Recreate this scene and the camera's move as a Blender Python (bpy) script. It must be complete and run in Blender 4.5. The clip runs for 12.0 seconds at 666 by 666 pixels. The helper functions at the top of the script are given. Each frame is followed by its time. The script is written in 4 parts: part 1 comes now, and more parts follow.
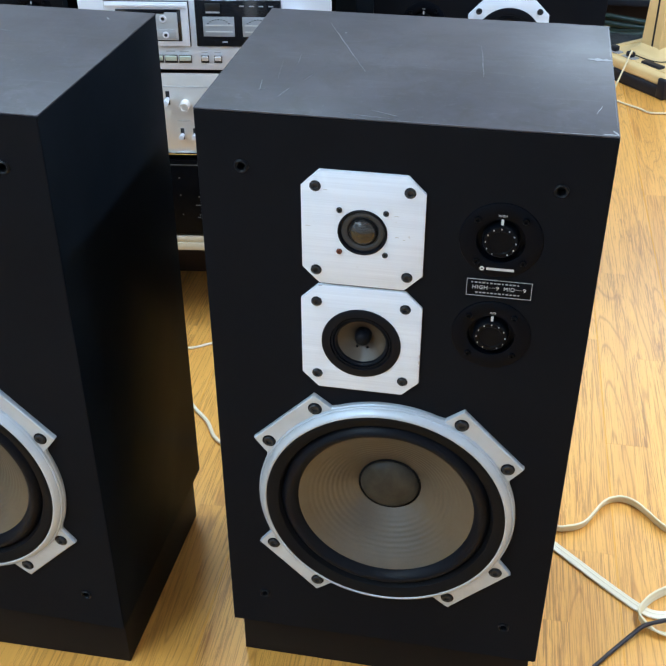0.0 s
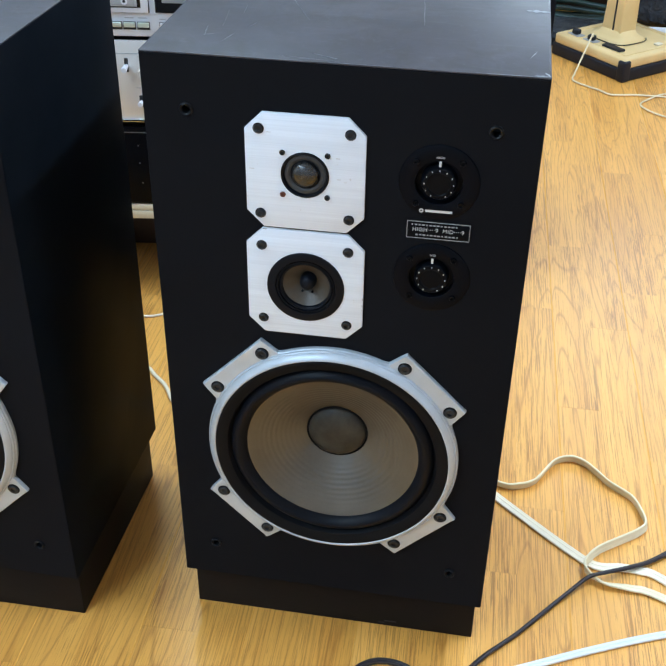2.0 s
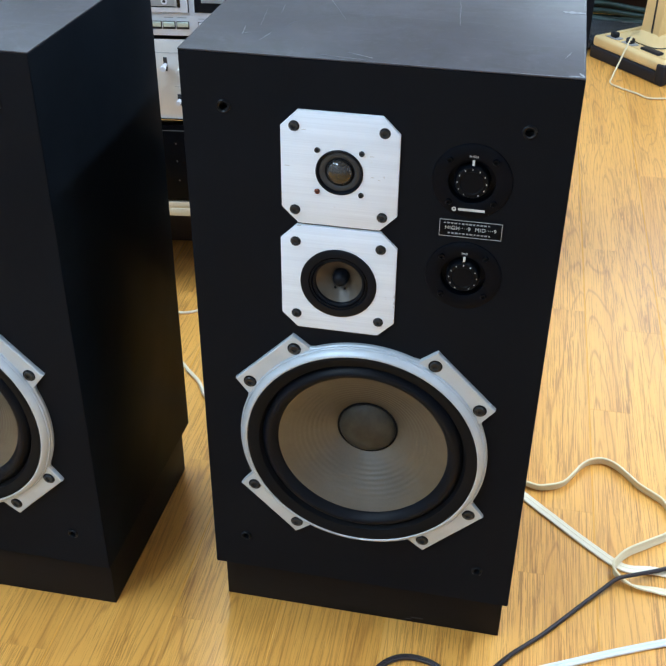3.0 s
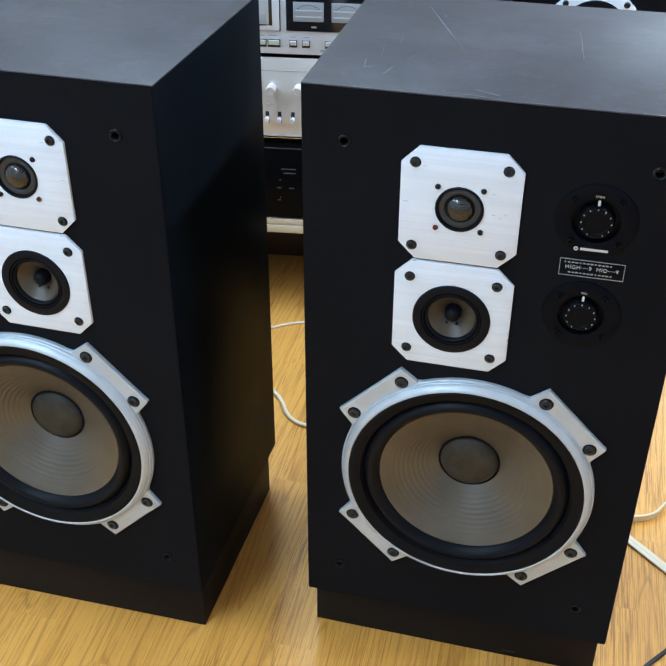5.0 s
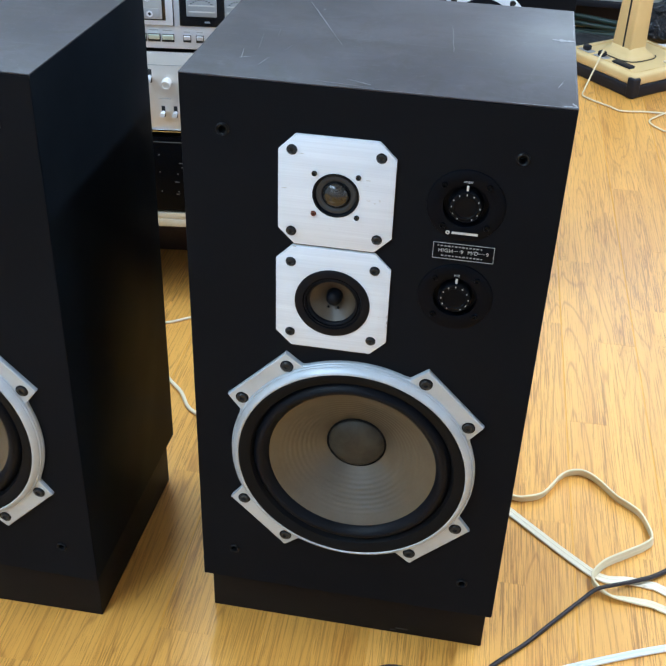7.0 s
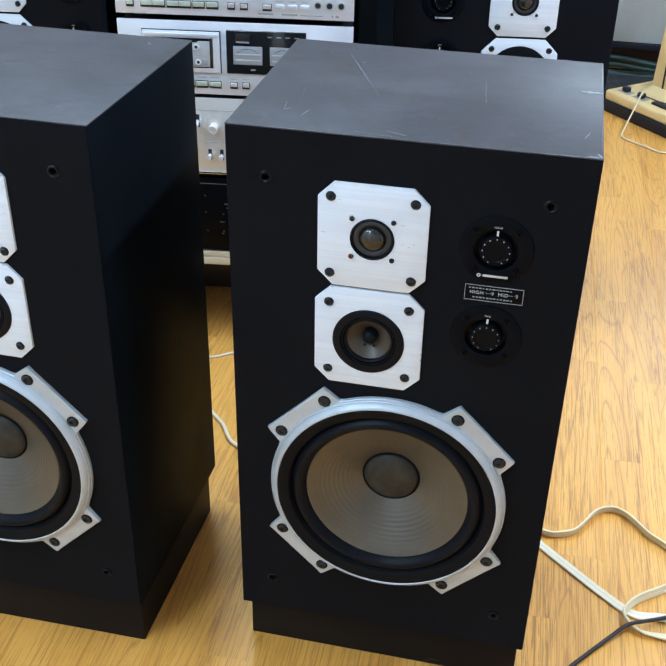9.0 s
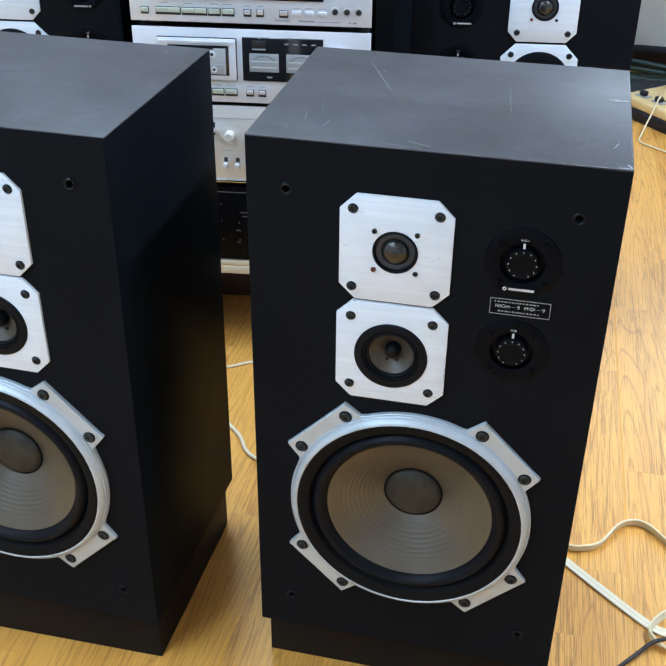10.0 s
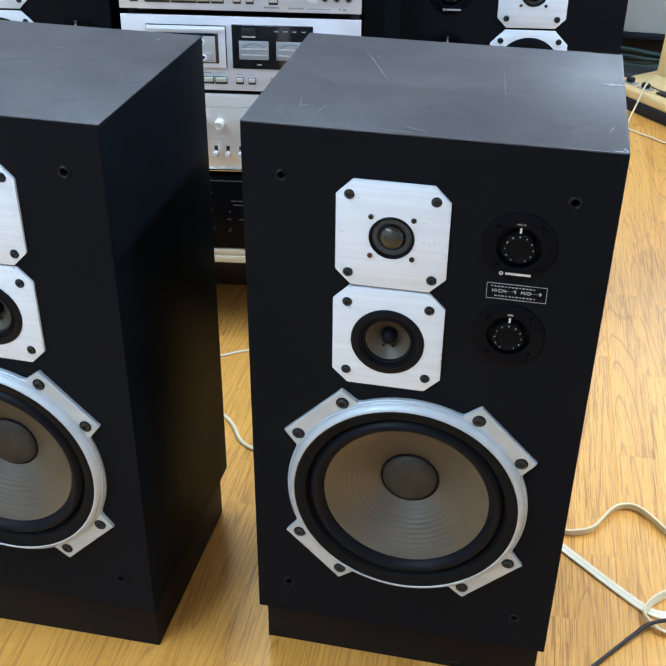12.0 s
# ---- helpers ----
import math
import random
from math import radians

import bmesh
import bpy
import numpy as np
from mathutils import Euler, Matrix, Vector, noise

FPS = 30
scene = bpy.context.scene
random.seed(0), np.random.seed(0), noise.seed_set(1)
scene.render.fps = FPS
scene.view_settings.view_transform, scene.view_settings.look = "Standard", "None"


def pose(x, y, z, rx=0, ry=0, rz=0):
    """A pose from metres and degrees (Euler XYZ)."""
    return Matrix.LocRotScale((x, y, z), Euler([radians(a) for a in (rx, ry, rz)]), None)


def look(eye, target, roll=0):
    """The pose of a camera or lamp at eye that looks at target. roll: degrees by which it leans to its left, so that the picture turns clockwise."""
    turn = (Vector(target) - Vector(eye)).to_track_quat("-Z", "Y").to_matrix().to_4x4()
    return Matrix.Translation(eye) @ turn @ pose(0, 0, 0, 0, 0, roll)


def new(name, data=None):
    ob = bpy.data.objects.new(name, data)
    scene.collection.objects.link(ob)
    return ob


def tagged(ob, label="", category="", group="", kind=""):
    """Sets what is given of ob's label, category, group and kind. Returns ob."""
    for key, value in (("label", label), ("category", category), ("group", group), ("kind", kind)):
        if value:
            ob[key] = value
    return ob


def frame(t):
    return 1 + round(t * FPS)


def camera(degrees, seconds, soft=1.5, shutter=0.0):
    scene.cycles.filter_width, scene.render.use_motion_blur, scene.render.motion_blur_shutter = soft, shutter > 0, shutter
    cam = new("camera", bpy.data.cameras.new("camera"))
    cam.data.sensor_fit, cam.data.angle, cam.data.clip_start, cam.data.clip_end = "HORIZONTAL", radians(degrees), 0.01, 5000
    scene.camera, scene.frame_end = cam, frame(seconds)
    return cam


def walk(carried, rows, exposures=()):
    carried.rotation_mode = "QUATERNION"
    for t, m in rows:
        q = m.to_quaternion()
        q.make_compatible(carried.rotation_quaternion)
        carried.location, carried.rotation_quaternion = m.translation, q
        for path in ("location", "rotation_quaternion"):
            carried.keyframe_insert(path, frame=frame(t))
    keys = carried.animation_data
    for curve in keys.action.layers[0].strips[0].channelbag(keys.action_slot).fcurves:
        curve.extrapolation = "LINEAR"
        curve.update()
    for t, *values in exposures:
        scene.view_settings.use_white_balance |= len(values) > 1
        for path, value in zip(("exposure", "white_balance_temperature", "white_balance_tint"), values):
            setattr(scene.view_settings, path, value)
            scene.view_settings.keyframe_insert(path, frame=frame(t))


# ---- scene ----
cam = camera(35.67, 12.0, soft=1.7, shutter=0.0)
PATH = [
    (0, (0.3084, -0.9012, 1.1875), (0.0751, 0.3223, 0.3516), -0.15),
    (0.5, (0.2949, -0.8823, 1.1607), (0.0876, 0.3438, 0.3219), 0.06),
    (1, (0.2776, -0.8715, 1.1493), (0.0853, 0.3569, 0.3102), 0.37),
    (1.5, (0.3084, -0.9106, 1.1519), (0.1186, 0.3181, 0.3127), 0.71),
    (2, (0.3498, -0.9478, 1.1537), (0.1530, 0.2798, 0.3146), 0.85),
    (2.5, (0.3620, -0.9538, 1.1619), (0.1455, 0.2696, 0.3214), 0.76),
    (3, (0.3538, -0.9614, 1.1553), (0.1095, 0.2591, 0.3182), 0.52),
    (3.5, (0.3086, -0.9678, 1.1806), (0.0205, 0.2454, 0.3469), 0.41),
    (3.7, (0.2720, -0.9647, 1.1929), (-0.0572, 0.2396, 0.3615), 0.31),
    (4.1, (0.2423, -0.9596, 1.2009), (-0.1190, 0.2358, 0.3700), 0.14),
    (4.5, (0.2486, -0.9541, 1.1946), (-0.1007, 0.2425, 0.3603), 0.01),
    (4.9, (0.2693, -0.9490, 1.1840), (-0.0450, 0.2544, 0.3454), 0.08),
    (5.3, (0.2827, -0.9448, 1.1791), (0.0053, 0.2660, 0.3384), 0.52),
    (5.5, (0.2844, -0.9427, 1.1800), (0.0263, 0.2724, 0.3391), 0.94),
    (6, (0.3047, -0.9466, 1.1813), (0.0820, 0.2751, 0.3400), 1.66),
    (6.5, (0.3169, -0.9640, 1.1837), (0.1125, 0.2622, 0.3441), 2.01),
    (7, (0.3226, -0.9724, 1.1826), (0.1286, 0.2582, 0.3471), 2.18),
    (7.5, (0.3283, -0.9831, 1.1876), (0.1290, 0.2514, 0.3592), 2.12),
    (8, (0.3356, -0.9994, 1.1992), (0.1157, 0.2403, 0.3837), 1.83),
    (8.5, (0.3399, -1.0126, 1.2105), (0.0957, 0.2311, 0.4082), 1.46),
    (9, (0.3369, -1.0141, 1.2149), (0.0762, 0.2311, 0.4202), 1.18),
    (9.5, (0.3232, -1.0020, 1.2124), (0.0485, 0.2433, 0.4225), 0.88),
    (10, (0.3194, -0.9892, 1.2127), (0.0420, 0.2546, 0.4215), 0.67),
    (10.5, (0.3173, -0.9921, 1.2057), (0.0494, 0.2520, 0.4116), 0.71),
    (11, (0.3188, -0.9901, 1.2106), (0.0605, 0.2528, 0.4116), 0.77),
    (11.5, (0.3130, -0.9947, 1.2044), (0.0589, 0.2483, 0.4042), 0.71),
    (12, (0.3079, -0.9939, 1.2087), (0.0522, 0.2469, 0.4057), 0.62),
]
walk(cam, [(t, look(eye, target, roll)) for t, eye, target, roll in PATH])

# ---- light ----
world = bpy.data.worlds.new("world")
world.use_nodes = True
world.node_tree.nodes["Background"].inputs[0].default_value = (0.74, 0.87, 1.0, 1)
world.node_tree.nodes["Background"].inputs[1].default_value = 1.5
scene.world = world
scene.view_settings.exposure = 0.32

CEILING = 2.5
COOL = (0.53, 0.765, 1.0)
WARMER = (0.60, 0.765, 1.0)
# Unseen ceiling tubes; number, places and watts chosen to fit how things are lit.
TUBES = [(-1.65, -0.8, 16, COOL), (-0.85, -1.6, 36, COOL), (-0.45, 0.85, 29, COOL), (-1.4, 2.1, 6, COOL), (1.4, 2.1, 3, COOL), (1.35, 0.45, 48, WARMER)]
for x, y, watts, tint in TUBES:
    lamp = bpy.data.lights.new("tube_light", "AREA")
    lamp.shape, lamp.size, lamp.size_y = "RECTANGLE", 0.12, 1.2
    lamp.energy, lamp.color = watts, tint
    new("tube_light", lamp).matrix_world = pose(x, y, CEILING - 0.09)
# Unseen bright source behind, inferred from sheen on tops and floor, drawn as a window.
# daylight in the window's opening
WX0, WX1, WZ0, WZ1 = 0.55, 1.75, 1.02, 2.30
day = bpy.data.lights.new("window_light", "AREA")
day.shape, day.size, day.size_y = "RECTANGLE", WX1 - WX0 - 0.1, WZ1 - WZ0 - 0.1
day.energy, day.color = 14, (0.60, 0.79, 1.0)
new("window_light", day).matrix_world = look(((WX0 + WX1) / 2, 3.33, (WZ0 + WZ1) / 2), ((WX0 + WX1) / 2, 0.0, (WZ0 + WZ1) / 2))


# ---- materials ----
def material(name, colour, rough=0.5, metal=0.0, build=None, coat=0.0, coat_rough=0.1, spec=0.5):
    m = bpy.data.materials.new(name)
    m.use_nodes = True
    n, l = m.node_tree.nodes, m.node_tree.links
    b = n["Principled BSDF"]
    b.inputs["Base Color"].default_value = (*colour, 1)
    b.inputs["Roughness"].default_value = rough
    b.inputs["Metallic"].default_value = metal
    b.inputs["Coat Weight"].default_value = coat
    b.inputs["Coat Roughness"].default_value = coat_rough
    b.inputs["Specular IOR Level"].default_value = spec
    if build:
        build(n, l, b)
    return m


def coords(n, l, scale, source="Object", turn=(0, 0, 0)):
    tc, mp = n.new("ShaderNodeTexCoord"), n.new("ShaderNodeMapping")
    mp.inputs["Scale"].default_value = scale
    mp.inputs["Rotation"].default_value = turn
    l.new(tc.outputs[source], mp.inputs["Vector"])
    return mp.outputs["Vector"]


def noise_tex(n, l, vec, scale, detail=4.0, rough=0.55, distort=0.0):
    t = n.new("ShaderNodeTexNoise")
    t.inputs["Scale"].default_value = scale
    t.inputs["Detail"].default_value = detail
    t.inputs["Roughness"].default_value = rough
    t.inputs["Distortion"].default_value = distort
    l.new(vec, t.inputs["Vector"])
    return t.outputs["Fac"]


def ramp(n, l, fac, stops):
    r = n.new("ShaderNodeValToRGB")
    while len(r.color_ramp.elements) < len(stops):
        r.color_ramp.elements.new(0.5)
    for e, (p, c) in zip(r.color_ramp.elements, stops):
        e.position, e.color = p, (*c, 1)
    l.new(fac, r.inputs["Fac"])
    return r.outputs["Color"]


def grey(v):
    return (v, v, v)


def bump(n, l, b, height, strength, distance=0.001, onto=None):
    k = n.new("ShaderNodeBump")
    k.inputs["Strength"].default_value = strength
    k.inputs["Distance"].default_value = distance
    l.new(height, k.inputs["Height"])
    if onto:
        l.new(onto, k.inputs["Normal"])
    l.new(k.outputs["Normal"], b.inputs["Normal"])
    return k.outputs["Normal"]


def mixed(n, l, fac, a, b, mode="MIX"):
    m = n.new("ShaderNodeMix")
    m.data_type, m.blend_type = "RGBA", mode
    for sock, v in ((m.inputs[0], fac), (m.inputs[6], a), (m.inputs[7], b)):
        if isinstance(v, (int, float)):
            sock.default_value = v
        elif isinstance(v, tuple):
            sock.default_value = (*v, 1)
        else:
            l.new(v, sock)
    return m.outputs[2]


def vinyl(n, l, b):
    v = coords(n, l, (1, 1, 1))
    grain = noise_tex(n, l, coords(n, l, (260, 14, 14)), 1.0, 5)
    blotch = noise_tex(n, l, v, 9.0, 6, 0.65)
    smear = noise_tex(n, l, v, 3.5, 3)
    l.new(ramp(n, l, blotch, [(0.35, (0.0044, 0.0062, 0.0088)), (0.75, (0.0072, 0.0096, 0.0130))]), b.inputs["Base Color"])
    l.new(ramp(n, l, smear, [(0.3, grey(0.30)), (0.7, grey(0.42))]), b.inputs["Roughness"])
    bump(n, l, b, grain, 0.08, 0.0006)


def sheen_worn_vinyl(n, l, b):
    """Scuffed vinyl with wiped smears; its sheen from above is painted as lighter grey."""
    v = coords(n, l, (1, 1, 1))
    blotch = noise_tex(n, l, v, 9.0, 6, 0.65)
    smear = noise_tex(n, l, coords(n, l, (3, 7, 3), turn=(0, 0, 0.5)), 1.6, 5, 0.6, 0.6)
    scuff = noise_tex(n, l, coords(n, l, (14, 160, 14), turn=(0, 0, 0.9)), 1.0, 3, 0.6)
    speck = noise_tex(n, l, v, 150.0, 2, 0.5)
    sheen_and_wear = ramp(n, l, blotch, [(0.30, (0.048, 0.045, 0.051)), (0.75, (0.076, 0.072, 0.079))])
    sheen_and_wear = mixed(n, l, ramp(n, l, smear, [(0.42, grey(0.0)), (0.62, grey(0.42))]), sheen_and_wear, (0.038, 0.037, 0.041))
    sheen_and_wear = mixed(n, l, ramp(n, l, scuff, [(0.60, grey(0.0)), (0.76, grey(0.28))]), sheen_and_wear, (0.115, 0.117, 0.125))
    sheen_and_wear = mixed(n, l, ramp(n, l, speck, [(0.74, grey(0.0)), (0.80, grey(0.5))]), sheen_and_wear, (0.13, 0.13, 0.135))
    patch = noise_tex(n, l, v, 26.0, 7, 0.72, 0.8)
    sheen_and_wear = mixed(n, l, ramp(n, l, patch, [(0.44, grey(0.0)), (0.64, grey(0.70))]), sheen_and_wear, (0.044, 0.041, 0.040))
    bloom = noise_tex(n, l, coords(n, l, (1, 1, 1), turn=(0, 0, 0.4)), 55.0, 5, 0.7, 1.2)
    sheen_and_wear = mixed(n, l, ramp(n, l, bloom, [(0.58, grey(0.0)), (0.72, grey(0.45))]), sheen_and_wear, (0.086, 0.086, 0.094))
    l.new(sheen_and_wear, b.inputs["Base Color"])
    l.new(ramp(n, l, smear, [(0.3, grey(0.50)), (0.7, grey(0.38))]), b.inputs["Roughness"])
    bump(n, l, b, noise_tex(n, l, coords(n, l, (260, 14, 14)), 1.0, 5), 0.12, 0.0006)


def baffle_paint(n, l, b):
    v = coords(n, l, (1, 1, 1))
    fine = noise_tex(n, l, v, 900.0, 2)
    smear = noise_tex(n, l, v, 5.0, 4)
    l.new(ramp(n, l, smear, [(0.3, (0.0061, 0.0068, 0.0090)), (0.75, (0.0080, 0.0089, 0.0115))]), b.inputs["Base Color"])
    l.new(ramp(n, l, smear, [(0.3, grey(0.42)), (0.7, grey(0.52))]), b.inputs["Roughness"])
    bump(n, l, b, fine, 0.12, 0.0004)


def brushed(n, l, b):
    streak = noise_tex(n, l, coords(n, l, (9, 9, 900)), 1.0, 4, 0.7)
    broad = noise_tex(n, l, coords(n, l, (3, 3, 160)), 1.0, 3, 0.6)
    spots = noise_tex(n, l, coords(n, l, (1, 1, 1)), 130.0, 2, 0.5)
    col = ramp(n, l, streak, [(0.3, (0.59, 0.655, 0.755)), (0.7, (0.715, 0.79, 0.895))])
    col = mixed(n, l, 0.35, col, ramp(n, l, broad, [(0.3, (0.57, 0.62, 0.69)), (0.7, (0.79, 0.85, 0.92))]))
    l.new(mixed(n, l, ramp(n, l, spots, [(0.74, grey(0.0)), (0.80, grey(0.5))]), col, (0.42, 0.41, 0.40)), b.inputs["Base Color"])
    l.new(ramp(n, l, streak, [(0.3, grey(0.42)), (0.7, grey(0.58))]), b.inputs["Roughness"])
    bump(n, l, b, streak, 0.15, 0.0004)


def cast(n, l, b):
    v = coords(n, l, (1, 1, 1))
    l.new(ramp(n, l, noise_tex(n, l, v, 24.0, 5), [(0.3, (0.41, 0.46, 0.51)), (0.7, (0.50, 0.555, 0.615))]), b.inputs["Base Color"])
    bump(n, l, b, noise_tex(n, l, v, 700.0, 2), 0.12, 0.0004)


def paper_cone(n, l, b):
    v = coords(n, l, (1, 1, 1))
    fibre = noise_tex(n, l, v, 420.0, 3, 0.6)
    patch = noise_tex(n, l, v, 16.0, 4, 0.6)
    col = ramp(n, l, patch, [(0.3, (0.058, 0.047, 0.033)), (0.7, (0.088, 0.073, 0.053))])
    l.new(mixed(n, l, 0.07, col, ramp(n, l, fibre, [(0.3, (0.08, 0.07, 0.05)), (0.7, (0.22, 0.19, 0.15))])), b.inputs["Base Color"])
    bump(n, l, b, fibre, 0.1, 0.0003)


def cap_paper(n, l, b):
    v = coords(n, l, (1, 1, 1))
    l.new(ramp(n, l, noise_tex(n, l, v, 60.0, 4), [(0.3, (0.024, 0.0225, 0.018)), (0.7, (0.050, 0.047, 0.039))]), b.inputs["Base Color"])
    bump(n, l, b, noise_tex(n, l, v, 500.0, 2), 0.12, 0.0003)


def fabric_dome(n, l, b):
    v = coords(n, l, (1, 1, 1), turn=(0, 0.785, 0))
    w = n.new("ShaderNodeTexChecker")
    w.inputs["Scale"].default_value = 800
    w.inputs["Color1"].default_value = (0.010, 0.010, 0.010, 1)
    w.inputs["Color2"].default_value = (0.021, 0.0205, 0.0205, 1)
    l.new(v, w.inputs["Vector"])
    l.new(w.outputs["Color"], b.inputs["Base Color"])
    bump(n, l, b, w.outputs["Fac"], 0.08, 0.0003)


def laminate(n, l, b):
    info, tc = n.new("ShaderNodeObjectInfo"), n.new("ShaderNodeTexCoord")
    shift, add = n.new("ShaderNodeVectorMath"), n.new("ShaderNodeVectorMath")
    shift.operation, add.operation = "SCALE", "ADD"
    shift.inputs[0].default_value = (7.0, 31.0, 13.0)
    l.new(info.outputs["Random"], shift.inputs["Scale"])
    l.new(tc.outputs["Object"], add.inputs[0])
    l.new(shift.outputs[0], add.inputs[1])

    def stretched(x, y):
        mp = n.new("ShaderNodeMapping")
        mp.inputs["Scale"].default_value = (x, y, 1)
        l.new(add.outputs[0], mp.inputs["Vector"])
        return mp.outputs["Vector"]

    field = noise_tex(n, l, stretched(8.5, 0.55), 1.0, 2.0, 0.42, 0.25)
    rings = n.new("ShaderNodeMath")
    rings.operation = "MULTIPLY"
    rings.inputs[1].default_value = 29.0
    l.new(field, rings.inputs[0])
    saw = n.new("ShaderNodeMath")
    saw.operation = "FRACT"
    l.new(rings.outputs[0], saw.inputs[0])
    ticks = noise_tex(n, l, stretched(470, 10), 1.0, 4, 0.65, 0.3)
    pores = noise_tex(n, l, stretched(560, 8), 1.0, 4, 0.7)
    area = noise_tex(n, l, stretched(11, 1.6), 1.0, 3, 0.55, 0.5)
    tone = noise_tex(n, l, stretched(6, 0.8), 1.0, 3)
    drift = noise_tex(n, l, stretched(28, 1.2), 1.0, 3)
    fleck = noise_tex(n, l, stretched(24, 9), 1.0, 2, 0.5)
    wood = ramp(n, l, tone, [(0.3, (0.735, 0.350, 0.070)), (0.7, (0.90, 0.460, 0.105))])
    wood = mixed(n, l, ramp(n, l, drift, [(0.48, grey(0)), (0.70, grey(0.5))]), wood, (0.68, 0.300, 0.058))
    # thin growth rings, broken up along the pores
    ring = ramp(n, l, saw.outputs[0], [(0.0, grey(0.10)), (0.10, grey(0.0)), (0.82, grey(0.05)), (0.90, grey(0.56)), (0.93, grey(0.58)), (1.0, grey(0.10))])
    broken = ramp(n, l, ticks, [(0.34, grey(0.55)), (0.50, grey(1.0))])
    wood = mixed(n, l, mixed(n, l, 1.0, ring, broken, "MULTIPLY"), wood, (0.42, 0.160, 0.028))
    lively = ramp(n, l, area, [(0.46, grey(0.08)), (0.62, grey(0.85))])
    wood = mixed(n, l, mixed(n, l, 1.0, ramp(n, l, ticks, [(0.52, grey(0)), (0.56, grey(0.85))]), lively, "MULTIPLY"), wood, (0.30, 0.112, 0.020))
    wood = mixed(n, l, ramp(n, l, pores, [(0.55, grey(0)), (0.61, grey(0.70))]), wood, (0.40, 0.155, 0.027))
    wood = mixed(n, l, ramp(n, l, fleck, [(0.77, grey(0)), (0.81, grey(0.6))]), wood, (0.28, 0.115, 0.026))
    l.new(wood, b.inputs["Base Color"])
    l.new(ramp(n, l, tone, [(0.3, grey(0.34)), (0.7, grey(0.44))]), b.inputs["Roughness"])
    bump(n, l, b, pores, 0.06, 0.0004)


def plaster(n, l, b):
    v = coords(n, l, (1, 1, 1))
    l.new(ramp(n, l, noise_tex(n, l, v, 1.3, 5), [(0.3, (0.64, 0.66, 0.69)), (0.7, (0.71, 0.73, 0.76))]), b.inputs["Base Color"])
    bump(n, l, b, noise_tex(n, l, v, 220.0, 3), 0.2, 0.001)


def faceplate(n, l, b):
    streak = noise_tex(n, l, coords(n, l, (4, 4, 1500)), 1.0, 3, 0.6)
    cloud = noise_tex(n, l, coords(n, l, (9, 9, 5)), 1.0, 3, 0.5)
    col = ramp(n, l, streak, [(0.3, (0.65, 0.675, 0.745)), (0.7, (0.71, 0.735, 0.81))])
    l.new(mixed(n, l, 0.4, col, ramp(n, l, cloud, [(0.3, (0.58, 0.59, 0.63)), (0.7, (0.76, 0.77, 0.81))])), b.inputs["Base Color"])
    l.new(ramp(n, l, cloud, [(0.3, grey(0.30)), (0.7, grey(0.42))]), b.inputs["Roughness"])


def worn_plastic(n, l, b):
    v = coords(n, l, (1, 1, 1))
    l.new(ramp(n, l, noise_tex(n, l, v, 7.0, 5), [(0.3, (0.70, 0.50, 0.225)), (0.7, (0.80, 0.60, 0.30))]), b.inputs["Base Color"])
    bump(n, l, b, noise_tex(n, l, v, 300.0, 2), 0.1, 0.0005)


def film_plastic(n, l, b):
    v = coords(n, l, (1, 1, 1))
    l.new(ramp(n, l, noise_tex(n, l, v, 14.0, 4), [(0.3, (0.008, 0.012, 0.018)), (0.7, (0.030, 0.038, 0.050))]), b.inputs["Base Color"])
    bump(n, l, b, noise_tex(n, l, v, 30.0, 5, 0.6, 1.5), 0.9, 0.02)


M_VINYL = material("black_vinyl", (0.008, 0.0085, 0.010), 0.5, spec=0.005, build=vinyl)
M_TOP = material("sheen_worn_vinyl", (0.06, 0.06, 0.07), 0.45, spec=0.16, build=sheen_worn_vinyl)
M_BAFFLE = material("black_baffle", (0.006, 0.006, 0.007), 0.42, spec=0.025, build=baffle_paint)
M_PLINTH = material("brown_black_board", (0.0135, 0.0108, 0.0096), 0.5, spec=0.05, build=lambda n, l, b: bump(n, l, b, noise_tex(n, l, coords(n, l, (12, 12, 240)), 1.0, 3), 0.1, 0.0005))
M_PLATE = material("brushed_aluminium", (0.70, 0.75, 0.82), 0.5, metal=0.08, build=brushed)
M_CAST = material("satin_cast_silver", (0.50, 0.54, 0.58), 0.46, metal=0.32, build=cast)
M_CONE = material("taupe_cone", (0.10, 0.08, 0.055), 0.34, spec=0.6, build=paper_cone)
M_MIDCONE = material("dark_taupe_cone", (0.058, 0.045, 0.031), 0.48, build=lambda n, l, b: bump(n, l, b, noise_tex(n, l, coords(n, l, (1, 1, 1)), 420.0, 3), 0.15, 0.0003))
M_CAP = material("dust_cap", (0.048, 0.044, 0.039), 0.42, spec=0.22, build=cap_paper)
M_RUBBER = material("black_rubber", (0.0042, 0.0054, 0.0086), 0.42, spec=0.10, build=lambda n, l, b: bump(n, l, b, noise_tex(n, l, coords(n, l, (1, 1, 1)), 350.0, 3), 0.15, 0.0004))
M_GASKET = material("black_gasket", (0.0030, 0.0036, 0.0052), 0.65, spec=0.12, build=lambda n, l, b: bump(n, l, b, noise_tex(n, l, coords(n, l, (1, 1, 1)), 500.0, 3), 0.25, 0.0004))
M_DOME = material("woven_dome", (0.024, 0.022, 0.022), 0.20, spec=0.65, build=fabric_dome)
M_DOMERIM = material("coated_cloth", (0.019, 0.023, 0.028), 0.5, build=lambda n, l, b: bump(n, l, b, noise_tex(n, l, coords(n, l, (1, 1, 1)), 900.0, 2), 0.2, 0.0003))
